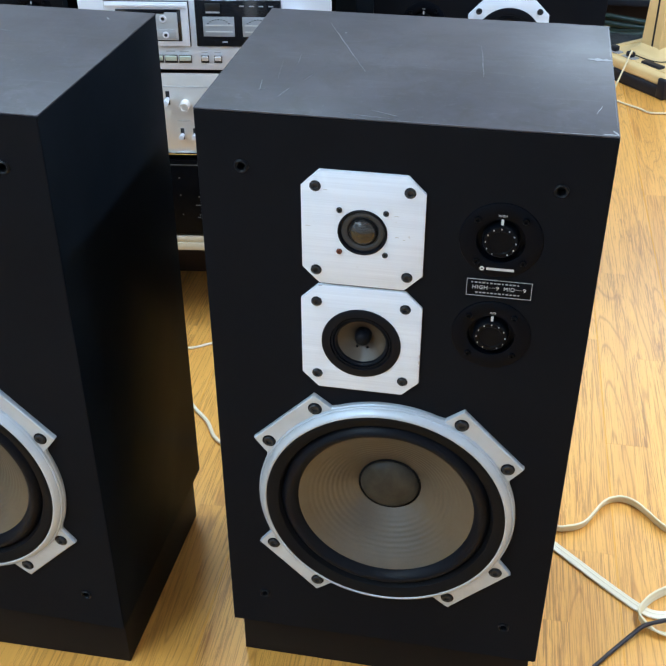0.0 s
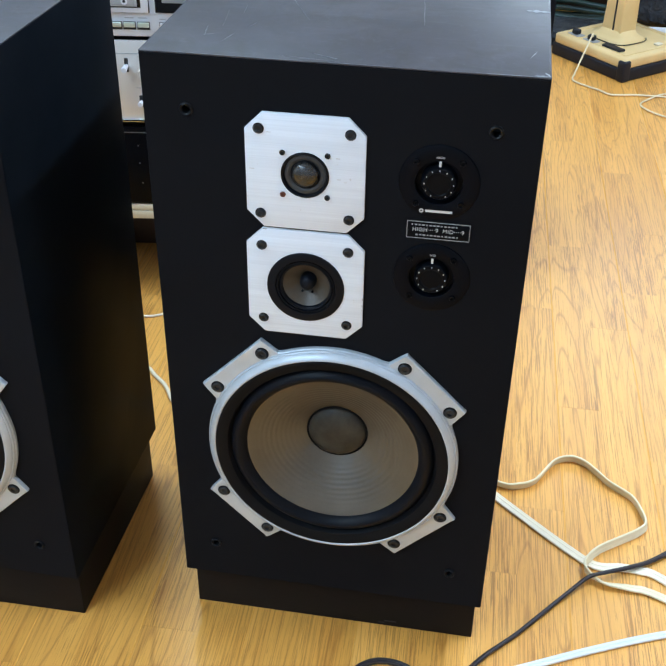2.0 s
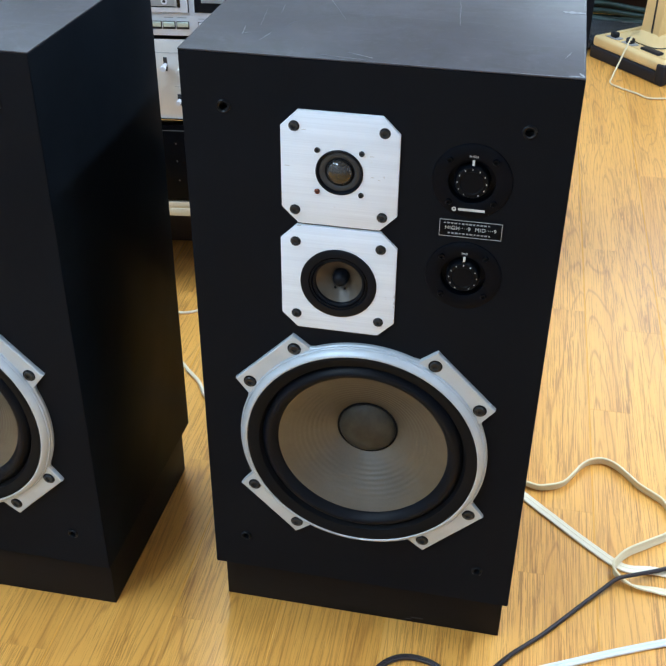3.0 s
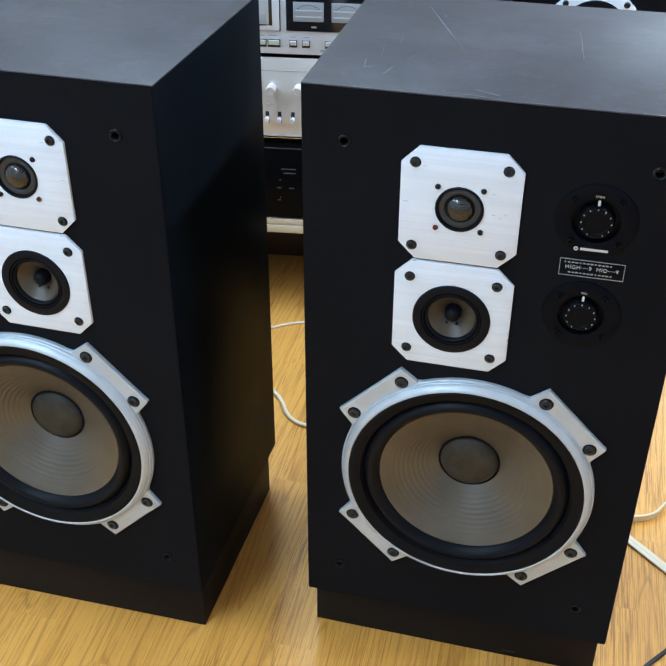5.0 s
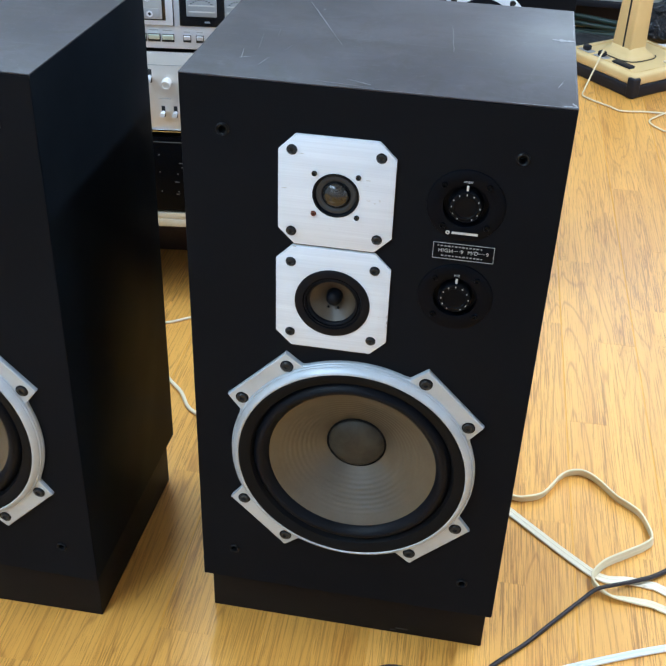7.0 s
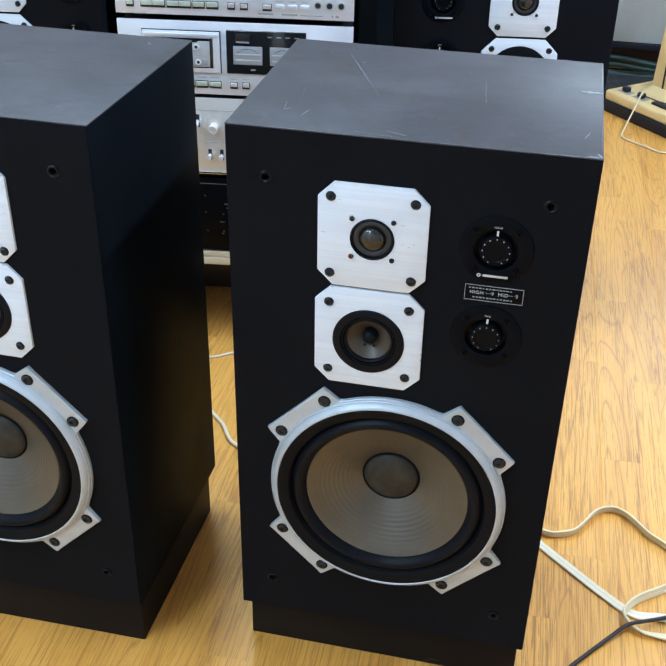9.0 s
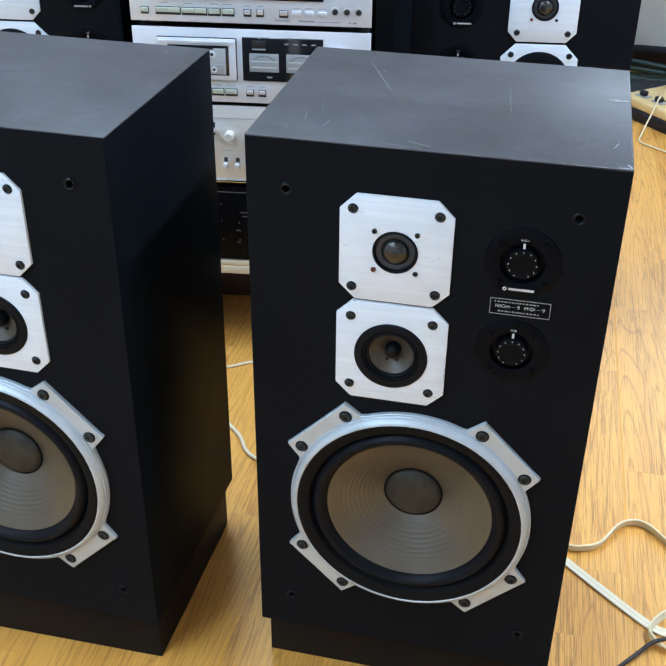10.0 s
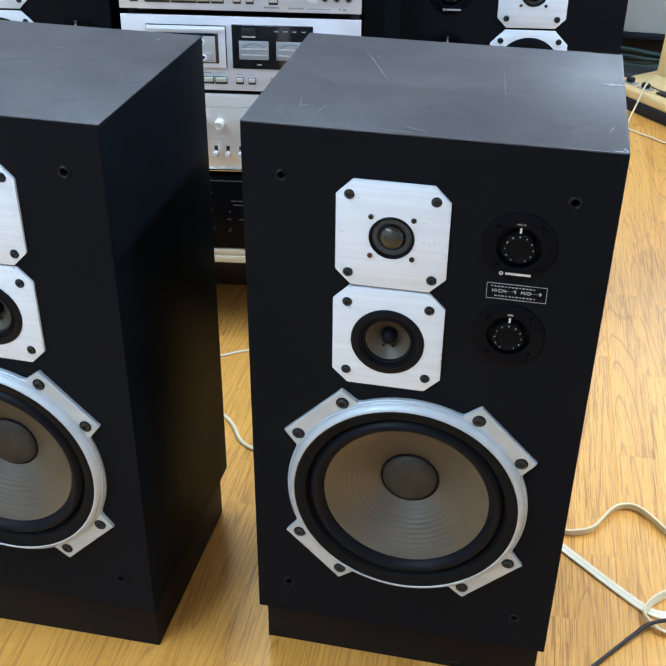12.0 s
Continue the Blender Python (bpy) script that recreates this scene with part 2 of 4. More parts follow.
M_SCREW = material("black_screw", (0.016, 0.019, 0.023), 0.30, metal=0.0, spec=0.25)
M_SOCKET = material("black_socket", (0.005, 0.006, 0.008), 0.3, spec=0.16)
M_RUST = material("rusty_screw", (0.13, 0.035, 0.02), 0.6)
M_HOLE = material("dark_hole", (0.004, 0.004, 0.004), 0.8)
M_DIAL = material("dial_black", (0.0020, 0.0030, 0.0056), 0.4, spec=0.06)
M_KNOB = material("knob_black", (0.003, 0.0037, 0.0055), 0.3, spec=0.06)
M_PRINT = material("white_print", (0.52, 0.53, 0.54), 0.5)
M_SCRATCH = material("bare_scratch", (0.20, 0.205, 0.215), 0.5)
M_SCUFF = material("rubbed_board", (0.024, 0.023, 0.024), 0.55)
M_FADED = material("faded_scratch", (0.105, 0.107, 0.115), 0.5)
M_FLOOR = material("laminate", (0.6, 0.4, 0.17), 0.3, build=laminate, coat=0.17, coat_rough=0.36)
# Eased board edges: plain glossy wood colour, put in for the bright seam glint.
M_GLINTEDGE = material("glint_board_edge", (0.85, 0.44, 0.11), 0.12, build=lambda n, l, b: l.new(ramp(n, l, noise_tex(n, l, coords(n, l, (60, 6, 1)), 1.0, 3), [(0.35, (0.76, 0.36, 0.075)), (0.65, (0.88, 0.46, 0.12))]), b.inputs["Base Color"]))
M_UNDER = material("underlay", (0.20, 0.11, 0.045), 0.8)
M_WALL = material("painted_wall", (0.68, 0.69, 0.70), 0.7, build=plaster)
M_CEIL = material("ceiling_board", (0.76, 0.77, 0.78), 0.8, build=plaster)
M_FACE = material("silver_faceplate", (0.70, 0.71, 0.745), 0.36, metal=0.2, build=faceplate)
M_AMPFACE = material("champagne_faceplate", (0.80, 0.77, 0.74), 0.32, metal=0.42, build=lambda n, l, b: bump(n, l, b, noise_tex(n, l, coords(n, l, (4, 4, 1500)), 1.0, 3, 0.6), 0.12, 0.0004))
M_DIMPRINT = material("dim_print", (0.09, 0.095, 0.10), 0.5)
M_KEY = material("pale_key", (0.56, 0.66, 0.60), 0.35)
M_CHROME = material("chrome", (0.85, 0.85, 0.86), 0.14, metal=1.0)
M_CASE = material("dark_case", (0.012, 0.012, 0.014), 0.5)
M_WINDOW = material("smoked_window", (0.012, 0.013, 0.016), 0.12, coat=0.5)
M_METER = material("meter_card", (0.30, 0.32, 0.35), 0.3)
M_WELL = material("cassette_well", (0.46, 0.475, 0.49), 0.3, metal=0.2)
M_GREYPRINT = material("grey_print", (0.33, 0.34, 0.36), 0.5)
M_BLACKFACE = material("gloss_black_face", (0.004, 0.004, 0.005), 0.26, spec=0.05)
M_RACK = material("cream_edge", (0.66, 0.60, 0.46), 0.35)
M_RACKDARK = material("rack_brown", (0.035, 0.018, 0.012), 0.5)
M_BEIGE = material("beige_plastic", (0.72, 0.53, 0.25), 0.4, build=worn_plastic)
M_BUMPER = material("dark_bumper", (0.010, 0.012, 0.019), 0.5, spec=0.3)
M_CABLE = material("cream_cable", (0.76, 0.66, 0.44), 0.42)
M_CABLEW = material("white_cable", (0.80, 0.71, 0.54), 0.4)
M_TWIN = material("pale_blue_cable", (0.70, 0.73, 0.76), 0.35)
M_CABLEB = material("black_cable", (0.026, 0.020, 0.022), 0.45, spec=0.3)
M_GREEN = material("green_cable", (0.006, 0.030, 0.028), 0.4)
M_BAG = material("dark_bag", (0.08, 0.09, 0.10), 0.22, build=film_plastic)
M_CARTON = material("pale_board", (0.60, 0.61, 0.60), 0.6, build=plaster)
M_PAPER = material("white_paper", (0.72, 0.72, 0.74), 0.6)
M_GLASSY = material("grey_film", (0.40, 0.42, 0.41), 0.3, build=lambda n, l, b: bump(n, l, b, noise_tex(n, l, coords(n, l, (1, 1, 1)), 6.0, 4), 0.5, 0.02))
M_TUBE = bpy.data.materials.new("lit_diffuser")
M_TUBE.use_nodes = True
M_TUBE.node_tree.nodes["Principled BSDF"].inputs["Emission Color"].default_value = (0.75, 0.89, 1, 1)
M_TUBE.node_tree.nodes["Principled BSDF"].inputs["Emission Strength"].default_value = 3.0


# ---- mesh helpers ----
def box(bm, x0, x1, y0, y1, z0, z1, bevel=0.0, segs=2):
    made = bmesh.ops.create_cube(bm, size=1.0)
    vs = made["verts"]
    for v in vs:
        v.co = Vector((x0 + (v.co.x + 0.5) * (x1 - x0), y0 + (v.co.y + 0.5) * (y1 - y0), z0 + (v.co.z + 0.5) * (z1 - z0)))
    if bevel:
        es = list({e for v in vs for e in v.link_edges})
        bmesh.ops.bevel(bm, geom=es, offset=bevel, segments=segs, affect="EDGES", profile=0.5)
    return bm


def lathe(bm, profile, cx, cz, n=48, start=None):
    """Turn (radius, y) pairs about an axis along y through (cx, cz)."""
    rings = []
    for r, y in profile:
        if r < 1e-6:
            rings.append([bm.verts.new((cx, y, cz))])
        else:
            rings.append([bm.verts.new((cx + r * math.cos(2 * math.pi * k / n), y, cz + r * math.sin(2 * math.pi * k / n))) for k in range(n)])
    for a, b in zip(rings, rings[1:]):
        for k in range(n):
            j = (k + 1) % n
            q = [a[k % len(a)], a[j % len(a)], b[j % len(b)], b[k % len(b)]]
            q = [v for i, v in enumerate(q) if v not in q[:i]]
            if len(q) > 2:
                bm.faces.new(q)
    return bm


def prism(bm, outline, y0, y1, bevel=0.0):
    """A plate from an outline of (x, z), y0 in front."""
    front = [bm.verts.new((x, y0, z)) for x, z in outline]
    back = [bm.verts.new((x, y1, z)) for x, z in outline]
    f = bm.faces.new(front)
    bm.faces.new(back[::-1])
    for i in range(len(front)):
        j = (i + 1) % len(front)
        bm.faces.new((front[j], front[i], back[i], back[j]))
    if bevel:
        bmesh.ops.bevel(bm, geom=list(f.edges), offset=bevel, segments=2, affect="EDGES", profile=0.5)
    return bm


def pierced(bm, outline, holes, y0, y1, n=48, bevel=0.0):
    """A plate like prism(), with round holes (x, z, radius) right through it."""
    loops = [list(outline)] + [[(x + r * math.cos(2 * math.pi * k / n), z + r * math.sin(2 * math.pi * k / n)) for k in range(n)] for x, z, r in holes]
    front = [[bm.verts.new((x, y0, z)) for x, z in lp] for lp in loops]
    edges = [bm.edges.new((lp[i], lp[(i + 1) % len(lp)])) for lp in front for i in range(len(lp))]
    flat = bmesh.ops.triangle_fill(bm, use_beauty=True, use_dissolve=False, edges=edges, normal=(0, -1, 0))
    faces = [f for f in flat["geom"] if isinstance(f, bmesh.types.BMFace)]
    twin = {v: bm.verts.new((v.co.x, y1, v.co.z)) for lp in front for v in lp}
    for f in faces:
        bm.faces.new([twin[v] for v in reversed(f.verts)])
    for lp in front:
        for i in range(len(lp)):
            a, b = lp[i], lp[(i + 1) % len(lp)]
            bm.faces.new((a, b, twin[b], twin[a]))
    if bevel:
        rim = [bm.edges.get((front[0][i], front[0][(i + 1) % len(front[0])])) for i in range(len(front[0]))]
        bmesh.ops.bevel(bm, geom=rim, offset=bevel, segments=2, affect="EDGES", profile=0.5)
    return bm


def carcass(x0, x1, y0, y1, z0, z1, t=0.018):
    """A cabinet open at the front: outer box with a hollow inside."""
    bm = box(bmesh.new(), x0, x1, y0, y1, z0, z1, 0.0016, 2)
    front = [f for f in bm.faces if f.normal.y < -0.99 and f.calc_area() > 0.05]
    made = bmesh.ops.inset_region(bm, faces=front, thickness=t)
    front = [f for f in bm.faces if f.normal.y < -0.99 and f.calc_area() > 0.05]
    push = bmesh.ops.extrude_face_region(bm, geom=front)
    for v in [g for g in push["geom"] if isinstance(g, bmesh.types.BMVert)]:
        v.co.y = y1 - t
    bmesh.ops.delete(bm, geom=front, context="FACES")
    return bm


def rectangle(x0, x1, z0, z1):
    return [(x0, z0), (x1, z0), (x1, z1), (x0, z1)]


def octagon(x0, x1, z0, z1, c):
    return [(x0 + c, z0), (x1 - c, z0), (x1, z0 + c), (x1, z1 - c), (x1 - c, z1), (x0 + c, z1), (x0, z1 - c), (x0, z0 + c)]


def spline(points, steps=10):
    """A smooth line through the points."""
    p = [Vector(q) for q in points]
    p = [2 * p[0] - p[1]] + p + [2 * p[-1] - p[-2]]
    out = []
    for i in range(1, len(p) - 2):
        for s in range(steps):
            t = s / steps
            out.append(0.5 * (2 * p[i] + (p[i + 1] - p[i - 1]) * t + (2 * p[i - 1] - 5 * p[i] + 4 * p[i + 1] - p[i + 2]) * t * t + (3 * p[i] - p[i - 1] - 3 * p[i + 1] + p[i + 2]) * t ** 3))
    out.append(p[-2])
    return out


def sweep(bm, line, section, tilts=None):
    """Sweep a section of (side, up) along a line; tilts turns it about the line, in degrees."""
    rings = []
    for i, c in enumerate(line):
        d = (line[min(i + 1, len(line) - 1)] - line[max(i - 1, 0)]).normalized()
        side = d.cross(Vector((0, 0, 1)))
        side = side.normalized() if side.length > 1e-4 else Vector((1, 0, 0))
        up = side.cross(d)
        a = radians(np.interp(i / (len(line) - 1), *tilts)) if tilts else 0.0
        s2, u2 = side * math.cos(a) + up * math.sin(a), up * math.cos(a) - side * math.sin(a)
        rings.append([bm.verts.new(c + s2 * x + u2 * z) for x, z in section])
    m = len(section)
    for a, b in zip(rings, rings[1:]):
        for k in range(m):
            bm.faces.new((a[k], a[(k + 1) % m], b[(k + 1) % m], b[k]))
    bm.faces.new(rings[0][::-1])
    bm.faces.new(rings[-1])
    return bm


def disc_section(r, n=10):
    return [(r * math.cos(2 * math.pi * k / n), r * math.sin(2 * math.pi * k / n)) for k in range(n)]


def twin_section(w, h, lobes=3):
    """A flat cord of joined strands."""
    out = []
    for k in range(40):
        a = 2 * math.pi * k / 40
        x = math.cos(a) * w / 2
        bulge = abs(math.sin(lobes * math.pi * (x / w + 0.5))) ** 0.7
        out.append((x, math.copysign(h / 2 * (0.35 + 0.65 * bulge), math.sin(a)) if abs(math.sin(a)) > 0.02 else 0.0))
    return out


def finish(bm, smooth=True, angle=35):
    bmesh.ops.recalc_face_normals(bm, faces=bm.faces)
    for f in bm.faces:
        f.smooth = smooth
    if smooth:
        for e in bm.edges:
            e.smooth = len(e.link_faces) == 2 and e.calc_face_angle(0) < radians(angle)


FLIP = None


def mesh_of(name, bm, mat, smooth=True, angle=35):
    if FLIP is not None:
        for v in bm.verts:
            v.co.x = FLIP - v.co.x
    finish(bm, smooth, angle)
    me = bpy.data.meshes.new(name)
    bm.to_mesh(me)
    bm.free()
    me.materials.append(mat)
    return me


def part(name, bm, mat, parent, label="", smooth=True, angle=35):
    ob = new(name, mesh_of(name, bm, mat, smooth, angle))
    ob.parent = parent
    if label:
        tagged(ob, label)
    return ob


def thing(name, label, category, m=None, group="", kind=""):
    ob = new(name)
    ob.empty_display_size = 0.05
    if m:
        ob.matrix_world = m
    return tagged(ob, label, category, group, kind)


def lettering(name, text, size, x, y, z, mat, parent):
    """Flat raised letters that face the front, centred at x, z."""
    c = bpy.data.curves.new(name, "FONT")
    c.space_character = 1.12
    c.body, c.size, c.extrude, c.align_x, c.align_y = text, size, 0.00015, "CENTER", "CENTER"
    tmp = bpy.data.objects.new(name, c)
    me = bpy.data.meshes.new_from_object(tmp)
    bpy.data.objects.remove(tmp)
    me.transform(Matrix.Translation((FLIP - x if FLIP is not None else x, y, z)) @ Matrix.Rotation(radians(90), 4, "X"))
    me.materials.append(mat)
    ob = new(name, me)
    ob.parent = parent
    return ob


# ---- the room ----
X0, X1, Y0, Y1 = -2.4, 2.6, -2.3, 3.3
floor = thing("floor", "honey-coloured wood-look laminate plank floor", "floor", kind="structure")
bm = box(bmesh.new(), X0, X1, Y0, Y1, -0.06, -0.0125)
part("underlay", bm, M_UNDER, floor, smooth=False)


def wall(name, x0, x1, y0, y1, label):
    ob = new(name, mesh_of(name, box(bmesh.new(), x0, x1, y0, y1, -0.06, CEILING), M_WALL, False))
    tagged(ob, label, "wall", kind="structure")


bm = bmesh.new()
for x0, x1, z0, z1 in ((X0 - 0.12, WX0, -0.06, CEILING), (WX1, X1 + 0.12, -0.06, CEILING), (WX0, WX1, -0.06, WZ0), (WX0, WX1, WZ1, CEILING)):
    box(bm, x0, x1, Y1, Y1 + 0.12, z0, z1)
tagged(new("wall_back", mesh_of("wall_back", bm, M_WALL, False)), "off-white painted wall with a window, behind the hi-fi rack", "wall", kind="structure")
window = thing("window_1", "unseen white framed window letting in daylight", "window", kind="structure")
for x0, x1, z0, z1 in ((WX0, WX0 + 0.05, WZ0, WZ1), (WX1 - 0.05, WX1, WZ0, WZ1), (WX0 + 0.05, WX1 - 0.05, WZ0, WZ0 + 0.05), (WX0 + 0.05, WX1 - 0.05, WZ1 - 0.05, WZ1), ((WX0 + WX1) / 2 - 0.025, (WX0 + WX1) / 2 + 0.025, WZ0 + 0.05, WZ1 - 0.05)):
    part("window_frame", box(bmesh.new(), x0, x1, Y1 + 0.05, Y1 + 0.10, z0, z1, 0.003), M_CEIL, window)
wall("wall_front", X0 - 0.12, X1 + 0.12, Y0 - 0.12, Y0, "plain off-white painted wall")
wall("wall_left", X0 - 0.12, X0, Y0, Y1, "plain off-white painted side wall")
wall("wall_right", X1, X1 + 0.12, Y0, Y1, "plain off-white painted side wall")
tagged(new("ceiling", mesh_of("ceiling", box(bmesh.new(), X0 - 0.12, X1 + 0.12, Y0 - 0.12, Y1 + 0.12, CEILING + 0.002, CEILING + 0.1), M_CEIL, False)), "white ceiling board with tube lights", "ceiling", kind="structure")
for x, y, watts, tint in TUBES:
    light = thing("ceiling_light", "unseen white fluorescent ceiling light, switched on", "ceiling light", pose(x, y, CEILING), "ceiling lights")
    part("housing", box(bmesh.new(), -0.16, 0.16, -0.62, 0.62, -0.06, 0.0, 0.006), M_CEIL, light)
    part("diffuser", box(bmesh.new(), -0.14, 0.14, -0.6, 0.6, -0.075, -0.06, 0.004), M_TUBE, light)

# ---- loudspeakers ----
W, ZT, ZB, D = 0.40, 0.8151, 0.0937, 0.3266


def screw(parent, x, z, y, r=0.0046, mat=None, name="screw"):
    bm = lathe(bmesh.new(), [(0.0, y - 0.0005), (r * 0.42, y - 0.0005), (r * 0.46, y - 0.0022), (r * 0.8, y - 0.0024), (r, y - 0.0012), (r, y + 0.001)], x, z, 20)
    return part(name, bm, mat or M_SCREW, parent)


def washer(parent, x, z, y, r):
    bm = lathe(bmesh.new(), [(r * 0.78, y - 0.0006), (r, y - 0.0006), (r * 1.03, y + 0.0006)], x, z, 20)
    return part("washer", bm, M_GASKET, parent)


def peg(parent, x, z, r=0.0072):
    bm = lathe(bmesh.new(), [(0.0, 0.010), (r * 0.55, 0.010), (r * 0.6, -0.0016), (r * 0.82, -0.0026), (r, -0.0014), (r * 1.02, 0.0006)], x, z, 24)
    return part("grille_socket", bm, M_SOCKET, parent)


def basket_outline(r=0.1522, corner=0.1765, half=16.5, foot=21.5):
    """Round rim with four straight-edged lugs at the diagonals."""
    out = []
    for q in range(4):
        mid = 45 + 90 * q
        for a, rad in ((mid - foot - 1.5, r), (mid - foot + 1, r + 0.0015), (mid - half - 0.6, corner - 0.003), (mid - half, corner), (mid - half + 1.2, corner - 0.0015), (mid + half - 1.2, corner - 0.0015), (mid + half, corner), (mid + half + 0.6, corner - 0.003), (mid + foot - 1, r + 0.0015), (mid + foot + 1.5, r)):
            if out and abs(a - mid - half + 1.2) < 1e-6:
                flat = rad * math.cos(radians(half - 1.2))
                out += [(flat / math.cos(radians(t)), mid + t) for t in range(-14, 15, 2)]
            out.append((rad, a))
        n = 12
        for k in range(1, n):
            a = mid + foot + 1.5 + (90 - 2 * foot - 3) * k / n
            out.append((r, a))
    return [(rad * math.cos(radians(a)), rad * math.sin(radians(a))) for rad, a in out]


def woofer(parent, cx, cz):
    frame_bm = bmesh.new()
    pts = [(cx + x, cz + z) for x, z in basket_outline()]
    # lug plate with a round opening, then the raised rim
    n = len(pts)
    y0 = -0.006
    outer = [frame_bm.verts.new((x, y0 + 0.0012, z)) for x, z in pts]
    outer_in = []
    for x, z in pts:
        d = math.hypot(x - cx, z - cz)
        k = (d - 0.0014) / d
        outer_in.append(frame_bm.verts.new((cx + (x - cx) * k, y0, cz + (z - cz) * k)))
    back = [frame_bm.verts.new((x, 0.0005, z)) for x, z in pts]

    def ring(r, y):
        return [frame_bm.verts.new((cx + (x - cx) / math.hypot(x - cx, z - cz) * r, y, cz + (z - cz) / math.hypot(x - cx, z - cz) * r)) for x, z in pts]

    rings = [back, outer, outer_in] + [ring(r, y0 - h) for r, h in ((0.1516, 0.0004), (0.1510, 0.0026), (0.1502, 0.0034), (0.1493, 0.0028), (0.1484, 0.0048), (0.1466, 0.0070), (0.1448, 0.0086), (0.1432, 0.0095), (0.1421, 0.0096), (0.1412, 0.0088), (0.1404, -0.004))]
    for a, b in zip(rings, rings[1:]):
        for k in range(n):
            frame_bm.faces.new((a[k], a[(k + 1) % n], b[(k + 1) % n], b[k]))
    drv = part("woofer", frame_bm, M_CAST, parent, "satin silver cast frame with four lugs", angle=28)
    part("gasket", lathe(bmesh.new(), [(0.1414, -0.0144), (0.1402, -0.0152), (0.1372, -0.0152), (0.1275, -0.0118), (0.1240, -0.0052)], cx, cz, 72), M_GASKET, drv, "black felt gasket")
    roll = [(0.1244 - 0.0194 * k / 10, -0.0040 - 0.0092 * math.sin(math.pi * k / 10)) for k in range(11)]
    part("surround", lathe(bmesh.new(), [(0.1244, -0.001)] + roll + [(0.1042, 0.0)], cx, cz, 80), M_RUBBER, drv, "black rubber half-roll surround")
    prof, r0, r1 = [], 0.1054, 0.0345
    steps = 120
    for k in range(steps + 1):
        t = k / steps
        r = r0 + (r1 - r0) * t
        y = -0.0030 + 0.043 * t ** 1.12
        if 0.10 < t < 0.90:
            y += 0.00016 * math.sin(2 * math.pi * t * 13) * math.sin(math.pi * (t - 0.10) / 0.80)
        prof.append((r, y))
    part("cone", lathe(bmesh.new(), prof, cx, cz, 96), M_CONE, drv, "taupe paper cone with fine concentric ribs", angle=80)
    cap = [(0.0362 * math.cos(math.pi / 2 * k / 10), 0.0385 - 0.0130 * math.sin(math.pi / 2 * k / 10)) for k in range(10)] + [(0.0, 0.0255)]
    part("dust_cap", lathe(bmesh.new(), cap, cx, cz, 64), M_CAP, drv, "dark grey-brown domed dust cap", angle=80)
    part("glue_ring", lathe(bmesh.new(), [(0.0386, 0.0412), (0.0380, 0.0362), (0.0362, 0.0356), (0.0352, 0.0385)], cx, cz, 64), M_GASKET, drv)
    for q in range(4):
        for s in (-14.05, 14.05):
            a = radians(45 + 90 * q + s)
            x, z = cx + 0.1596 * math.cos(a), cz + 0.1596 * math.sin(a)
            washer(drv, x, z, -0.006, 0.0080)
            screw(drv, x, z, -0.0062, 0.0064)
    return drv


def tweeter(parent, x0, x1, z0, z1, cx, cz, chamfer=0.018):
    drv = part("tweeter", pierced(bmesh.new(), octagon(x0, x1, z0, z1, chamfer), [(cx, cz, 0.0249)], -0.0040, -0.0002, 56, 0.0008), M_PLATE, parent, "brushed aluminium eight-sided plate")
    part("ring", lathe(bmesh.new(), [(0.0252, -0.003), (0.0250, -0.0050), (0.0240, -0.0056), (0.0226, -0.0050), (0.0218, -0.0030), (0.0212, -0.0012)], cx, cz, 56), M_RUBBER, drv, "black ring")
    part("surround", lathe(bmesh.new(), [(0.0222, -0.0022), (0.0195, -0.0034), (0.0165, -0.0026), (0.0142, -0.0010)], cx, cz, 56), M_DOMERIM, drv, "grey woven surround", angle=80)
    part("seam_ring", lathe(bmesh.new(), [(0.0158, -0.0016), (0.0153, -0.0026), (0.0144, -0.0028), (0.0139, -0.0016)], cx, cz, 48), M_GASKET, drv, "black seam round the dome")
    dome = [(0.0150, -0.0012)] + [(0.0143 * math.cos(math.pi / 2 * k / 10), -0.0018 - 0.0085 * math.sin(math.pi / 2 * k / 10)) for k in range(10)] + [(0.0, -0.0103)]
    part("dome", lathe(bmesh.new(), dome, cx, cz, 48), M_DOME, drv, "dark woven dome with a sheen", angle=80)
    for sx in (-1, 1):
        for sz in (-1, 1):
            rusty = sx < 0 and sz < 0
            screw(drv, cx + sx * 0.0232, cz + sz * 0.0232, -0.0038, 0.0030, M_RUST if rusty else None)
    return drv


